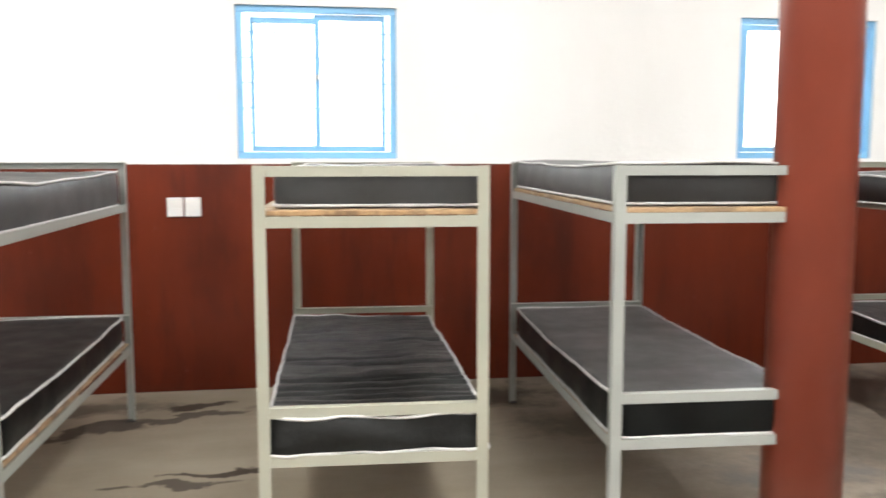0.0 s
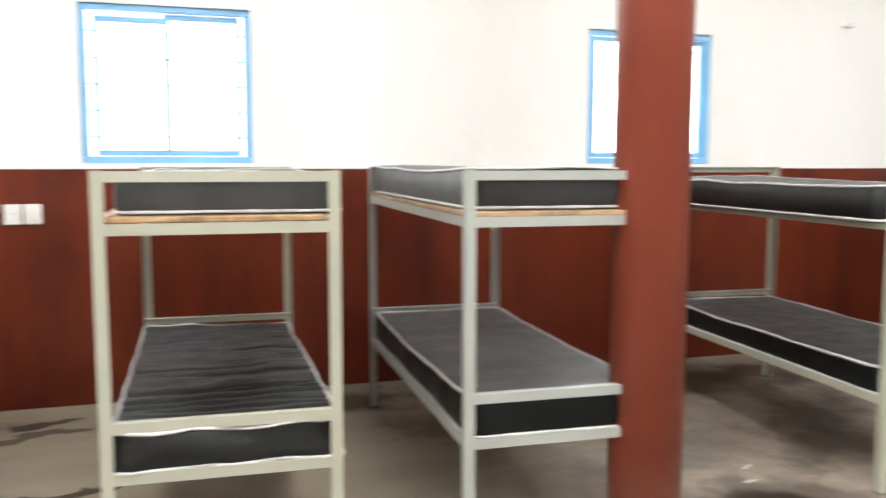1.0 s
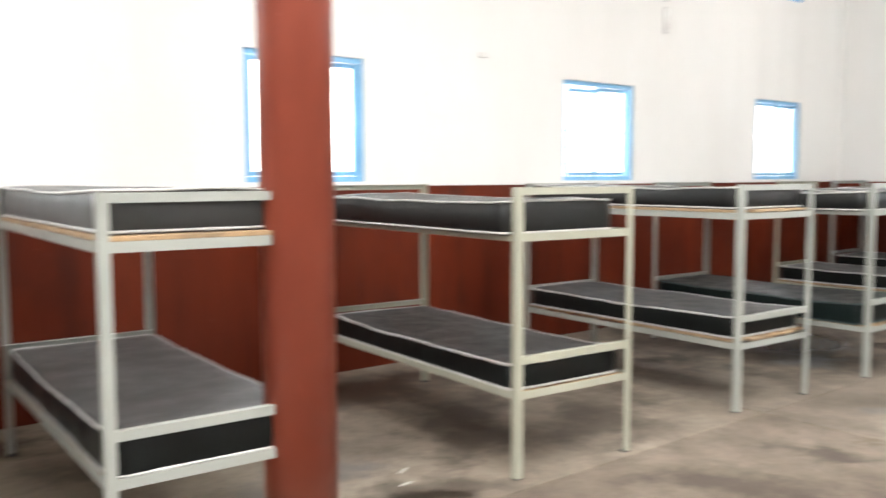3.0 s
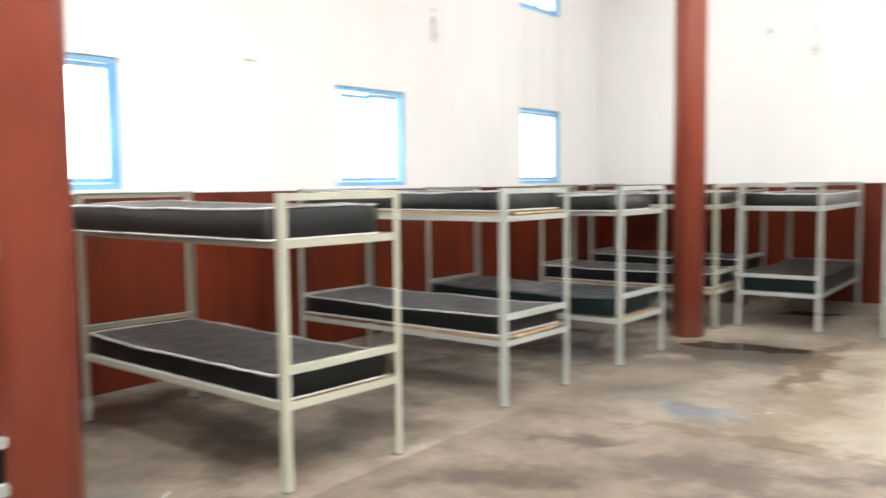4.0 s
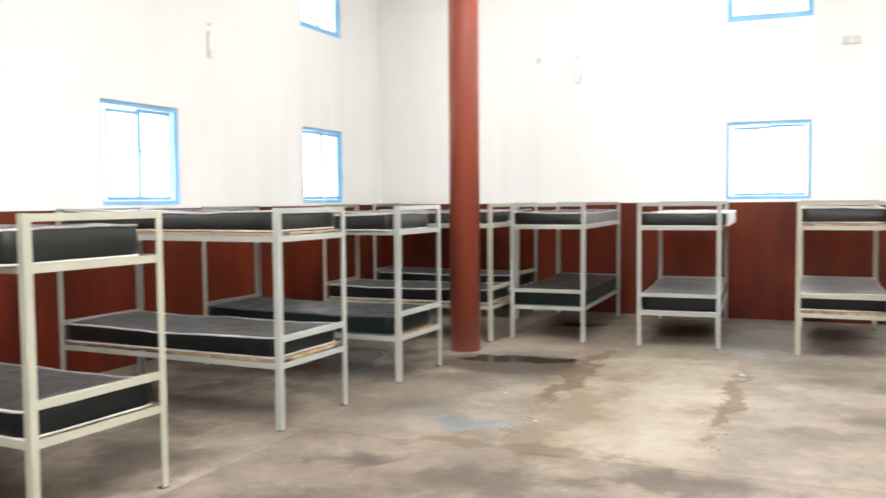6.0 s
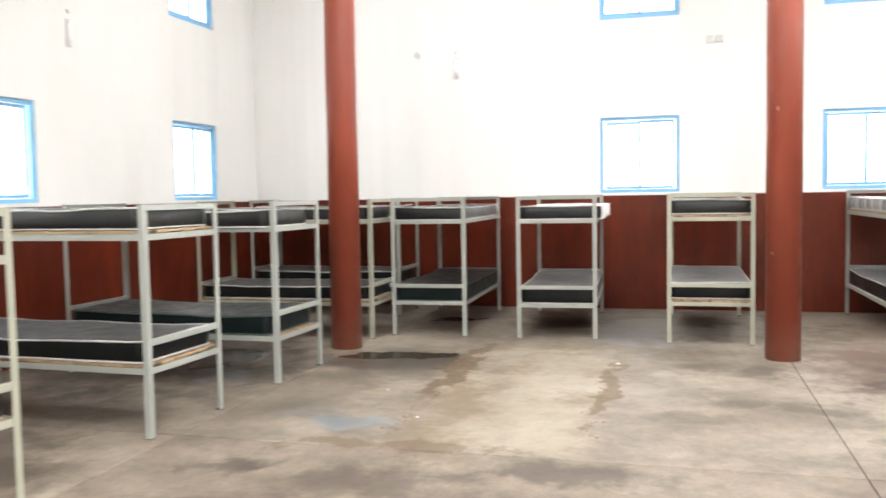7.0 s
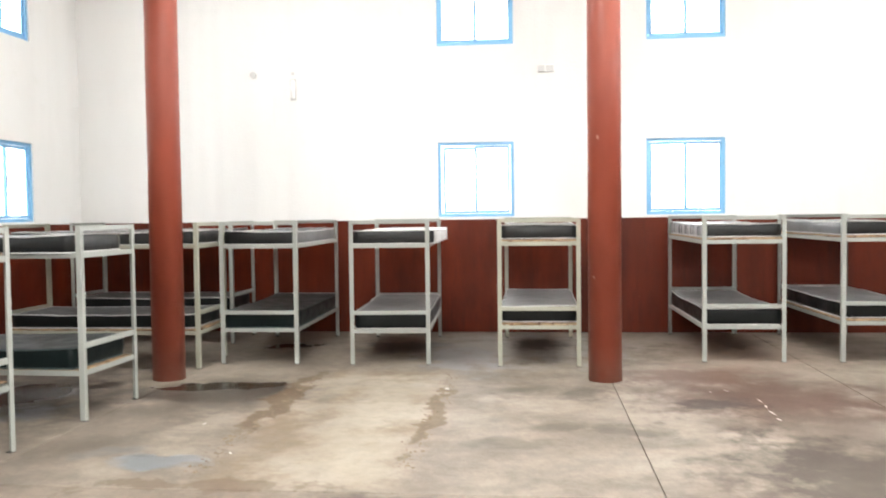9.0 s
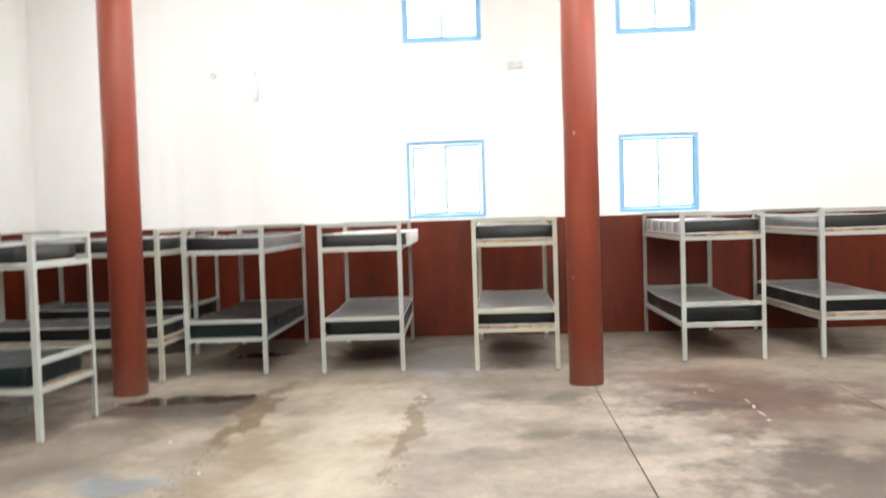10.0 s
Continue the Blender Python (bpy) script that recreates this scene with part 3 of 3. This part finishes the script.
            window_light((a + b) / 2, SOUTH - WALL + 0.01, (lo + hi) / 2, b - a, hi - lo, 180, OPENING_WATTS["south"])
    # west windows are unseen, placed to shape the light
    for a in UNSEEN_WEST_WINDOWS:
        number += 1
        window(f"window_{number}", pose(WEST, a, SILL_UP, 0, 0, 90), 1.0, HEAD_UP - SILL_UP, text)
        window_light(WEST - WALL + 0.01, a + 0.5, (SILL_UP + HEAD_UP) / 2, 1.0, HEAD_UP - SILL_UP, 90, OPENING_WATTS["west"])


def build_floor():
    floor = mesh_object("floor", boxed(WEST - 0.2, EAST + 0.2, SOUTH - 0.2, NORTH + 0.2, -0.2, -0.012), JOINT)
    tagged(floor, "worn stained concrete floor cast in large slabs", "floor", kind="structure")
    gap = 0.0034
    rects = [(WEST, 4.76, SOUTH, -0.877), (4.76, EAST, SOUTH, -2.87), (4.76, EAST, -2.87, -0.877), (WEST, 4.76, POUR, NORTH), (4.76, EAST, POUR, NORTH)]
    rects += [(WEST, 4.76, -0.877, POUR), (4.76, EAST, -0.877, POUR)]
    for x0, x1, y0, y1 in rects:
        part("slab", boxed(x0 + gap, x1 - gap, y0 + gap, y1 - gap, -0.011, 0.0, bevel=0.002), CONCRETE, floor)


build_walls()
build_floor()


def build_column(x, y, label):
    thing = empty("column", pose(x, y, 0), label, "column", "red columns", "structure")
    bm = bmesh.new()
    cylinder(bm, 0.151, CEILING - 0.004, Matrix.Translation((0, 0, CEILING / 2)), 48)
    part("shaft", bm, COLUMN_RED, thing, smooth=False)
    for p in thing.children[0].data.polygons:
        p.use_smooth = abs(p.normal.z) < 0.5


for cx, cy in COLUMNS:
    build_column(cx, cy, "round red-painted steel column with small paint chips")


# ---- bunk beds ----
WIDTH, LENGTH, TOP = 0.82, 2.05, 1.478
POST = 0.042


def wobble(x, y, z, seed, scale):
    return noise.noise(Vector((x * scale + seed * 7.3, y * scale - seed * 3.1, z * scale + seed)))


# folds across a loose cover: metres from its foot end, depth, and the side on which they are deeper
FOLDS = [(0.08, 0.5, 0.0), (0.20, 0.5, 0.6), (0.27, 0.8, 0.8), (0.35, 0.8, -0.7), (0.43, 1.0, 0.0), (0.53, 1.7, 0.0), (0.57, 1.2, 0.2),
         (0.84, 0.7, 0.5), (0.96, 0.8, -0.8), (1.31, 0.9, 0.8), (1.55, 0.4, 0.0)]


def mattress(m, label, seed, w=0.76, l=1.95, t=0.145, cover=None, pipe=None, rough=1.0, sag=0.012, panel=None, sides=(None, None)):
    """A foam mattress in a vinyl cover: origin under its middle, length along y. rough: how crumpled its cover is."""
    thing = empty("mattress", m, label, "mattress", "mattresses on the bunks")
    nx, ny, r = 12, 30 if rough < 2 else 130, 0.035

    def bent(u, v, d, z):
        """The place at u, v (-1 to 1 across and along) at height z, with its rim drawn in by d, and the outward way."""
        x, y = u * (w / 2 - d), v * (l / 2 - d)
        cx, cy = max(-w / 2 + r, min(w / 2 - r, x)), max(-l / 2 + r, min(l / 2 - r, y))
        out = Vector((x - cx, y - cy))
        if out.x and out.y:
            out = out.normalized() * min(out.length, max(0.004, r - d))
            x, y = cx + out.x, cy + out.y
        elif not out.length:
            out = Vector((u if abs(u) > 0.999 else 0, v if abs(v) > 0.999 else 0))
        rim = max(abs(u), abs(v)) > 0.999
        out = out.normalized() if out.length else Vector((0, 0))
        if rim:
            side = (0.03 * wobble(x * 0.7 + z * 2, 0, z * 1.5, seed + 6, 5) * abs(v) ** 12 if rough > 2 else 0.0) + rough * ((0.006 if rough < 2 else 0.003) * wobble(x, y, z, seed, 2.6) + (0.004 if rough < 2 else 0.006 if abs(v) > 0.999 else 0.001) * wobble(x, y, z * 2, seed, 10))
            x, y = x + out.x * side, y + out.y * side
        lift = z / t
        dz = 0.012 * wobble(x, y, 0, seed + 5, 1.7) + rough * 0.004 * wobble(x, y, 0, seed + 9, 7) - sag * max(0, 1 - (2 * y / l) ** 2)
        for k, (from_foot, deep, lean) in enumerate(FOLDS if rough > 2 else ()):
            at = -l / 2 + from_foot + 0.04 * x * math.sin(k * 3.3) + 0.012 * wobble(x, k, 0, seed, 5)
            dz -= 0.014 * deep * math.exp(-((y - at) / 0.016) ** 2) * max(0.1, 1 + 2.2 * lean * x + 0.5 * wobble(x, k, 1, seed, 4))
        if rough > 2:       # its ends stand up unevenly
            dz += 0.016 * wobble(x, 0, 0, seed + 2, 6) * abs(v) ** 12
        return Vector((x, y, z + lift * dz)), out

    us, vs = [2 * i / nx - 1 for i in range(nx + 1)], [2 * j / ny - 1 for j in range(ny + 1)]
    border = [(u, -1) for u in us[:-1]] + [(1, v) for v in vs[:-1]] + [(u, 1) for u in us[:0:-1]] + [(-1, v) for v in vs[:0:-1]]
    n = len(border)
    bm = bmesh.new()
    top = {(i, j): bm.verts.new(bent(u, v, 0.012, t)[0]) for i, u in enumerate(us) for j, v in enumerate(vs)}
    for i in range(nx):
        for j in range(ny):
            bm.faces.new((top[i, j], top[i + 1, j], top[i + 1, j + 1], top[i, j + 1]))
    rows = [(0.012, 0.0), (0.004, 0.004), (0.0, 0.016), (-0.005, t * 0.35), (-0.005, t * 0.65), (0.0, t - 0.016), (0.004, t - 0.004)]
    loops = [[bm.verts.new(bent(u, v, d, z)[0]) for u, v in border] for d, z in rows]
    loops.append([top[us.index(u), vs.index(v)] for u, v in border])
    for a, b in zip(loops, loops[1:]):
        for k in range(n):
            bm.faces.new((a[k], a[(k + 1) % n], b[(k + 1) % n], b[k]))
    bm.faces.new(loops[0])
    plain = cover or BLACK_VINYL
    skin = part("cover", bm, [plain, panel or plain, sides[0] or plain, sides[1] or plain], thing, smooth=True)
    for p in skin.data.polygons:        # the two long sides
        if abs(p.normal.x) > 0.6:
            p.material_index = 2 if p.normal.x < 0 else 3
    for p in list(skin.data.polygons)[:nx * ny]:        # the top panel, light from above painted into its colour
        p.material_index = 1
    for z in (t - 0.003, 0.007):
        bm = bmesh.new()
        loops = []
        for u, v in border:
            at, out = bent(u, v, -0.002, z)
            at.z = max(0.010, at.z + min(rough, 1.6) * (0.005 if z > 0.03 else 0.003) * wobble(at.x, at.y, z, seed + 3, 4))
            thick = 0.0064 + 0.0022 * wobble(at.x, at.y, z, seed + 4, 11)
            loops.append([bm.verts.new((at.x + out.x * thick * math.cos(a), at.y + out.y * thick * math.cos(a), at.z + thick * math.sin(a))) for a in (0, 1.05, 2.09, 3.14, 4.19, 5.24)])
        for k in range(n):
            a, b = loops[k], loops[(k + 1) % n]
            for q in range(6):
                bm.faces.new((a[q], b[q], b[(q + 1) % 6], a[(q + 1) % 6]))
        part("piping", bm, pipe or PIPING, thing, "white piping along the mattress edge" if pipe is None else "", smooth=True)
    return thing


def angle_iron(at, up, across, high, wide, long, thick=0.004):
    """A length of steel angle: its heel at a corner, one leg high along up, the other wide along across; it runs long along the third axis, towards its positive end."""
    at, up, across = Vector(at), Vector(up), Vector(across)
    run = Vector([0.0 if abs(u) + abs(v) > 0.5 else 1.0 for u, v in zip(up, across)])
    outline = [(0, 0), (wide, 0), (wide, thick), (thick + 0.003, thick), (thick, thick + 0.003), (thick, high), (0, high)]
    bm = bmesh.new()
    ends = [[bm.verts.new(at + across * a + up * b + run * c) for a, b in outline] for c in (0.0, long)]
    n = len(outline)
    for k in range(n):
        bm.faces.new((ends[0][k], ends[0][(k + 1) % n], ends[1][(k + 1) % n], ends[1][k]))
    bm.faces.new(ends[0])
    bm.faces.new(ends[1])
    return bm


def bunk_bed(m, label, drop, paint, high, low, boards=6, seed=0, along=True):
    """A bunk welded from steel angle: origin at the front left foot, width along x, length along y. drop: from the top to the upper deck's rail; low: undersides of the lower deck's rail and of the guard rail over it."""
    thing = empty("bunk_bed", m, label, "bunk bed", "steel bunk beds")
    w, l, p = WIDTH, LENGTH, POST
    upper, (lower, guard), rail = TOP - drop, low, 0.040
    for x in (0, w):
        for y in (0, l):
            post = part("post", angle_iron((x, y, 0.006), (1 if x == 0 else -1, 0, 0), (0, 1 if y == 0 else -1, 0), p, p, TOP - 0.006), paint, thing)
            a, b = (x, x + p) if x == 0 else (x - p, x)
            c, d = (y, y + p) if y == 0 else (y - p, y)
            part("foot_plate", boxed(a - 0.001, b + 0.001, c - 0.001, d + 0.001, 0, 0.006, bevel=0.001), RUBBER, post, "small dark steel foot plate")
    for y, way in ((0.0045, 1), (l - 0.0045, -1)):
        for z0, z1, name in ((TOP - 0.038, TOP - 0.002, "top_rail"), (upper, upper + rail, "end_rail"), (guard, guard + 0.038, "guard_rail"), (lower, lower + rail, "end_rail")):
            deck = name == "end_rail"           # its shelf is below, to carry the boards
            bm = angle_iron((0.006, y, z0 if deck else z1), (0, 0, 1 if deck else -1), (0, way, 0), z1 - z0, 0.034, w - 0.012)
            part(name, bm, paint, thing)
    for z, lift in ((upper, high[0]), (lower, high[1])):
        for x, way in ((0.0045, 1), (w - 0.0045, -1)):
            part("side_rail", angle_iron((x, 0.006, z), (0, 0, 1), (way, 0, 0), rail, 0.034, l - 0.012), paint, thing)
        rng = random.Random(seed * 11 + int(z * 100))
        inner = lift < 0.03         # boards sunk between the rails, or lying on top of them
        x0, x1 = (0.012, w - 0.012) if inner else (0.004, w - 0.004)
        start, end = (x0, x1) if along else (p * 1.02, l - p * 1.02)
        pitch = (end - start) / boards
        for k in range(boards):
            a, b = start + k * pitch + rng.uniform(0.001, 0.008), start + (k + 1) * pitch - rng.uniform(0.001, 0.010)
            if not along:           # short boards across the bed
                part("bed_board", boxed(x0 + rng.uniform(0, 0.01), x1 - rng.uniform(0, 0.01), a, b, z + (0.0045 if inner else lift + rng.uniform(0.0, 0.003)), z + lift + 0.019, bevel=0.002), PINE, thing)
                continue
            edge = inner or k in (0, boards - 1)        # a plank that stops at the posts, else it runs out over the end rails
            y0, y1 = (p * 1.02, l - p * 1.02) if edge else (rng.uniform(0.002, 0.02), l - rng.uniform(0.002, 0.02))
            cuts = [y0, y0 + (y1 - y0) * rng.uniform(0.3, 0.7), y1] if edge else [y0, y1]
            for c, d in zip(cuts, cuts[1:]):
                part("bed_board", boxed(a, b, c + 0.002, d - 0.002, z + (0.0045 if inner else lift + rng.uniform(0.0, 0.007)), z + lift + 0.019, bevel=0.002), PINE, thing)
        if not along and not inner:     # the board between the posts at the foot end
            part("bed_board", boxed(p + 0.001, w - p - 0.001, 0.004, p, z + lift, z + lift + 0.018, bevel=0.002), PINE, thing)
    return thing


# front-left foot, turn (0: head to the north wall, -90: head to the east wall), drop, paint,
# upper mattress (dx, dy, turn), lower mattress (dx, dy, turn), kind, undersides of the upper and lower boards above their rails' undersides
NORTH_BEDS = [
    (-2.31, 3.27, -1.0, 0.275, "grey", (0.0, 0.0, 0), (0.0, 0.0, 0.5), "plain", (0.010, 0.04)),
    (-0.638, 3.28, -2.6, 0.215, "cream", (0.05, 0.02, -0.6), (0.0, -0.045, 1.0), "creased", (0.042, 0.010)),
    (0.66, 3.285, -2.6, 0.215, "grey", (0.0, 0.0, 0.3), (0.0, -0.035, 0), "plain", (0.04, 0.010)),
    (2.655, 3.262, -4.0, 0.270, "cream", (-0.085, 0.0, 1.0), (-0.01, 0.0, 0), "plain", (0.010, 0.010)),
    (4.62, 3.258, -2.6, 0.225, "grey", (-0.01, 0.0, 0), (-0.02, 0.0, 0.6), "plain", (0.042, 0.042)),
    (6.25, 3.18, -1.6, 0.245, "grey", (-0.05, 0.02, 0.8), (0.0, 0.03, 0), "green lower", (0.010, 0.020)),
    (8.45, 3.165, 0.8, 0.260, "cream", (0.0, 0.0, 0), (-0.02, 0.0, 0), "plain", (0.010, 0.041)),
    (10.15, 3.42, 0.0, 0.265, "grey", (0.0, 0.0, 0), (0.0, 0.0, 0), "plain", (0.010, 0.010)),
]
EAST_BEDS = [
    (8.75, 3.055, 1.2, 0.278, "grey", (0.0, 0.0, 0), (0.0, 0.0, 0), "green lower", (0.010, 0.010)),
    (8.74, 1.685, 2.9, 0.282, "grey", (0.055, 0.0, -1.0), (0.01, 0.0, 0), "wide upper", (0.010, 0.010)),
    (8.70, 0.175, -0.2, 0.270, "cream", (0.0, 0.0, 0), (0.0, 0.0, 0), "plain", (0.04, 0.04)),
    (9.03, -1.88, 0.7, 0.280, "grey", (0.0, 0.0, 0), (0.0, 0.0, 0), "plain", (0.04, 0.010)),
    (9.05, -3.235, 1.6, 0.270, "grey", (0.0, 0.0, 0), (0.0, 0.0, 0), "plain", (0.04, 0.04)),
]


# undersides of the lower deck's rail and guard rail, and the lower mattress's thickness, bed by bed
LOW_DECKS = [(0.400, 0.580, 0.155), (0.41, 0.588, 0.147), (0.404, 0.582, 0.170), (0.41, 0.588, 0.145), (0.41, 0.588, 0.145), (0.345, 0.550, 0.170), (0.345, 0.545, 0.152),
             (0.365, 0.560, 0.165), (0.333, 0.515, 0.180), (0.325, 0.513, 0.180), (0.375, 0.560, 0.165), (0.335, 0.550, 0.180), (0.375, 0.572, 0.165)]


# covers on the long sides of some upper mattresses, reflections painted in, bed by bed
SIDES = {1: (None, MID_VINYL), 3: (MID_VINYL, None), 9: (None, SHEEN_VINYL), 10: (None, GLARE_VINYL), 12: (PLEATED_VINYL, None), 13: (SHEEN_VINYL, None)}


def furnish():
    seed = 0
    tops = dict.fromkeys((10, 11, 12, 13), LIT_TOP_VINYL) | {3: MID_VINYL} | dict.fromkeys((2, 5, 7, 8), DULL_VINYL) | dict.fromkeys((1, 6, 9), DARK_TOP) | {4: STREAKED_VINYL}
    for row, base in ((NORTH_BEDS, 0), (EAST_BEDS, -90)):
        for x, y, turn, drop, paint, up, low, kind, high in row:
            seed += 1
            m = pose(x, y, 0, 0, 0, base + turn)
            tone = "cream" if paint == "cream" else "greyish cream"
            bunk_bed(m, f"{tone} painted steel bunk bed with pine boards", drop, CREAM if paint == "cream" else GREY_CREAM, high, LOW_DECKS[seed - 1][:2], 13 if seed in (2, 3) else 6, seed, seed not in (2, 3))
            for deck, (dx, dy, twist) in ((TOP - drop + high[0] + 0.0192, up), (LOW_DECKS[seed - 1][0] + high[1] + 0.0192, low)):
                upper = deck > 1
                green, crumpled = kind == "green lower" and not upper, kind == "creased" and not upper
                at = m @ pose(WIDTH / 2 + dx, LENGTH / 2 + dy, deck + 0.001, 0, 0, twist)
                text = "charcoal vinyl foam mattress with white piping on bunk"
                if green:
                    text = "dark green vinyl foam mattress with dark piping"
                elif crumpled:
                    text = "creased charcoal vinyl mattress with loose white piping"
                elif tops[seed] in (LIT_TOP_VINYL, MID_VINYL):
                    text = "charcoal vinyl mattress with paler lit top, white piping"
                w = 0.785 if crumpled else 0.85 if kind == "wide upper" and upper else 0.77
                thick = LOW_DECKS[seed - 1][2] if not upper else {1: 0.19, 3: 0.160, 4: 0.172}.get(seed, 0.145)
                mattress(at, text, seed * 2 + upper, w=w, l=1.93, t=thick, cover=GREEN_VINYL if green else CREASED_VINYL if crumpled else (MID_VINYL if seed == 2 else LIT_VINYL if seed < 4 else BLACK_GLOSS) if upper else BLACK_VINYL,
                         pipe=DARK_PIPING if green else None, rough=3.0 if crumpled else 1.0, panel=None if green or crumpled else GLARE_VINYL if upper and seed == 10 else tops[seed], sides=SIDES.get(seed, (None, None)) if upper else (None, None))


furnish()


# ---- small things on the walls ----
def switch_plate(x, z):
    thing = empty("switch_plate", pose(x, NORTH - 0.0005, z), "white plastic double socket plate on red wall", "socket", "wall sockets")
    part("plate", boxed(-0.049, 0.049, -0.014, 0.0, -0.061, 0.061, bevel=0.004), PLASTIC, thing)
    for dz in (-0.022, 0.022):
        part("insert", boxed(-0.03, 0.03, -0.017, -0.0135, dz - 0.016, dz + 0.016, bevel=0.0015), PLASTIC, thing)


def wall_lamp(m):
    """An upright tube lamp in a bracket; local y points into the wall."""
    thing = empty("wall_lamp", m, "white upright tube wall lamp with small bracket", "lamp", "wall lamps")
    part("back_plate", boxed(-0.040, 0.040, -0.008, 0.0, -0.14, 0.14, bevel=0.003), GREY_PLASTIC, thing)
    bm = bmesh.new()
    flat = Matrix.Translation((0, -0.022, 0)) @ Matrix.Diagonal((1, 0.5, 1, 1))
    cylinder(bm, 0.030, 0.20, flat, 20)
    cylinder(bm, 0.030, 0.02, flat @ Matrix.Translation((0, 0, -0.11)) @ Matrix.Rotation(math.pi, 4, "X"), 20, 0.020)
    cylinder(bm, 0.030, 0.02, flat @ Matrix.Translation((0, 0, 0.11)), 20, 0.020)
    tube = part("tube", bm, OPAL, thing)
    for p in tube.data.polygons:
        p.use_smooth = abs(p.normal.z) < 0.5
    part("bracket", boxed(-0.022, 0.022, -0.016, 0.0, 0.19, 0.23, bevel=0.006), GREY_PLASTIC, thing)



switch_plate(-1.285, 1.19)
switch_plate(-1.175, 1.19)
wall_lamp(pose(7.33, NORTH - 0.001, 3.17))
wall_lamp(pose(EAST - 0.001, 2.93, 3.185, 0, 0, -90))


def east_fixtures():
    m = pose(EAST - 0.001, 3.465, 3.388, 0, 0, -90)
    thing = empty("junction_box", m, "small round grey junction box on white wall", "junction box")
    bm = bmesh.new()
    cylinder(bm, 0.042, 0.03, pose(0, -0.015, 0, 90, 0, 0), 24)
    part("cap", bm, GREY_PLASTIC, thing)
    thing = empty("junction_box", pose(4.76, NORTH - 0.001, 2.59), "small white junction box on white wall", "junction box")
    part("cap", boxed(-0.05, 0.05, -0.02, 0.0, -0.022, 0.022, bevel=0.005), PLASTIC, thing)
    m = pose(EAST - 0.001, -0.36, 3.366, 0, 0, -90)
    thing = empty("switch_box", m, "pale grey double switch box on white wall", "switch box")
    part("back", boxed(-0.11, 0.11, -0.012, 0.0, -0.05, 0.05, bevel=0.003), PLASTIC, thing)
    for dx in (-0.055, 0.055):
        part("cover", boxed(dx - 0.042, dx + 0.042, -0.03, -0.0115, -0.042, 0.042, bevel=0.004), GREY_PLASTIC, thing)
    m = pose(EAST - 0.001, 3.19, 2.69, 0, 0, -90)
    thing = mesh_object("wall_cable", boxed(-0.004, 0.004, -0.008, 0, 0, 0.44, bevel=0.001), PLASTIC)
    thing.matrix_basis = m
    tagged(thing, "thin grey cable running down white wall", "cable")


east_fixtures()


# ---- broken edges of the floor patch ----
def rubble_strip(x0, x1, y, seed):
    rng = random.Random(seed)
    bm = bmesh.new()
    for k in range(260):
        x, yy = rng.uniform(x0, x1), y + rng.gauss(0, 0.045)
        s = rng.uniform(0.003, 0.010) if k % 6 else rng.uniform(0.010, 0.020)
        made = bmesh.ops.create_icosphere(bm, subdivisions=1, radius=s, matrix=Matrix.Translation((x, yy, 0.0)) @ Matrix.Diagonal((rng.uniform(0.8, 1.8), 1, 0.35, 1)))
        for v in made["verts"]:
            v.co += Vector((rng.uniform(-1, 1), rng.uniform(-1, 1), rng.uniform(-0.4, 0.4))) * s * 0.3
    tagged(mesh_object("rubble", bm, RUBBLE), "crumbled brown screed along the floor patch", "rubble", kind="stuff")


rubble_strip(5.2, 8.3, 0.60, 3)
rubble_strip(5.0, 8.2, 1.87, 4)


# ---- flecks of paint and a bottle cap on the floor ----
def fleck(x, y, long, wide, turn, seed):
    rng = random.Random(seed)
    bm = bmesh.new()
    ring = [(math.cos(a) * long / 2 * rng.uniform(0.6, 1.1), math.sin(a) * wide / 2 * rng.uniform(0.6, 1.1)) for a in [k * math.tau / 9 for k in range(9)]]
    low, top = [bm.verts.new((u, v, 0.0)) for u, v in ring], [bm.verts.new((u * 0.9, v * 0.9, 0.002)) for u, v in ring]
    bm.faces.new(low)
    bm.faces.new(top)
    for k in range(9):
        bm.faces.new((low[k], low[(k + 1) % 9], top[(k + 1) % 9], top[k]))
    ob = mesh_object("paint_fleck", bm, PAPER)
    ob.matrix_basis = pose(x, y, 0.0005, 0, 0, turn)
    tagged(ob, "small white paint splash dried on concrete floor", "paint splash", "paint splashes")


for k, (x, y, long, wide, turn) in enumerate([(7.22, -1.98, 0.16, 0.03, 4), (7.02, -1.975, 0.14, 0.05, -8), (6.80, -1.965, 0.20, 0.03, 6), (6.60, -1.955, 0.08, 0.05, 20),
                                              (7.62, -1.80, 0.10, 0.03, 30), (7.55, -1.66, 0.05, 0.03, 0), (6.24, 2.25, 0.07, 0.06, 0), (5.49, 1.78, 0.07, 0.05, 30), (2.31, 3.75, 0.16, 0.05, 30), (2.20, 3.58, 0.14, 0.07, 10)]):
    fleck(x, y, long * 0.85, wide * 0.45, turn, k)


def bottle_cap(x, y):
    bm = bmesh.new()
    cylinder(bm, 0.019, 0.012, Matrix.Translation((0, 0, 0.0065)), 20, 0.017)
    ob = mesh_object("bottle_cap", bm, PAPER)
    ob.matrix_basis = pose(x, y, 0)
    tagged(ob, "small white plastic cap lying on the floor", "cap")


bottle_cap(7.55, 0.575)
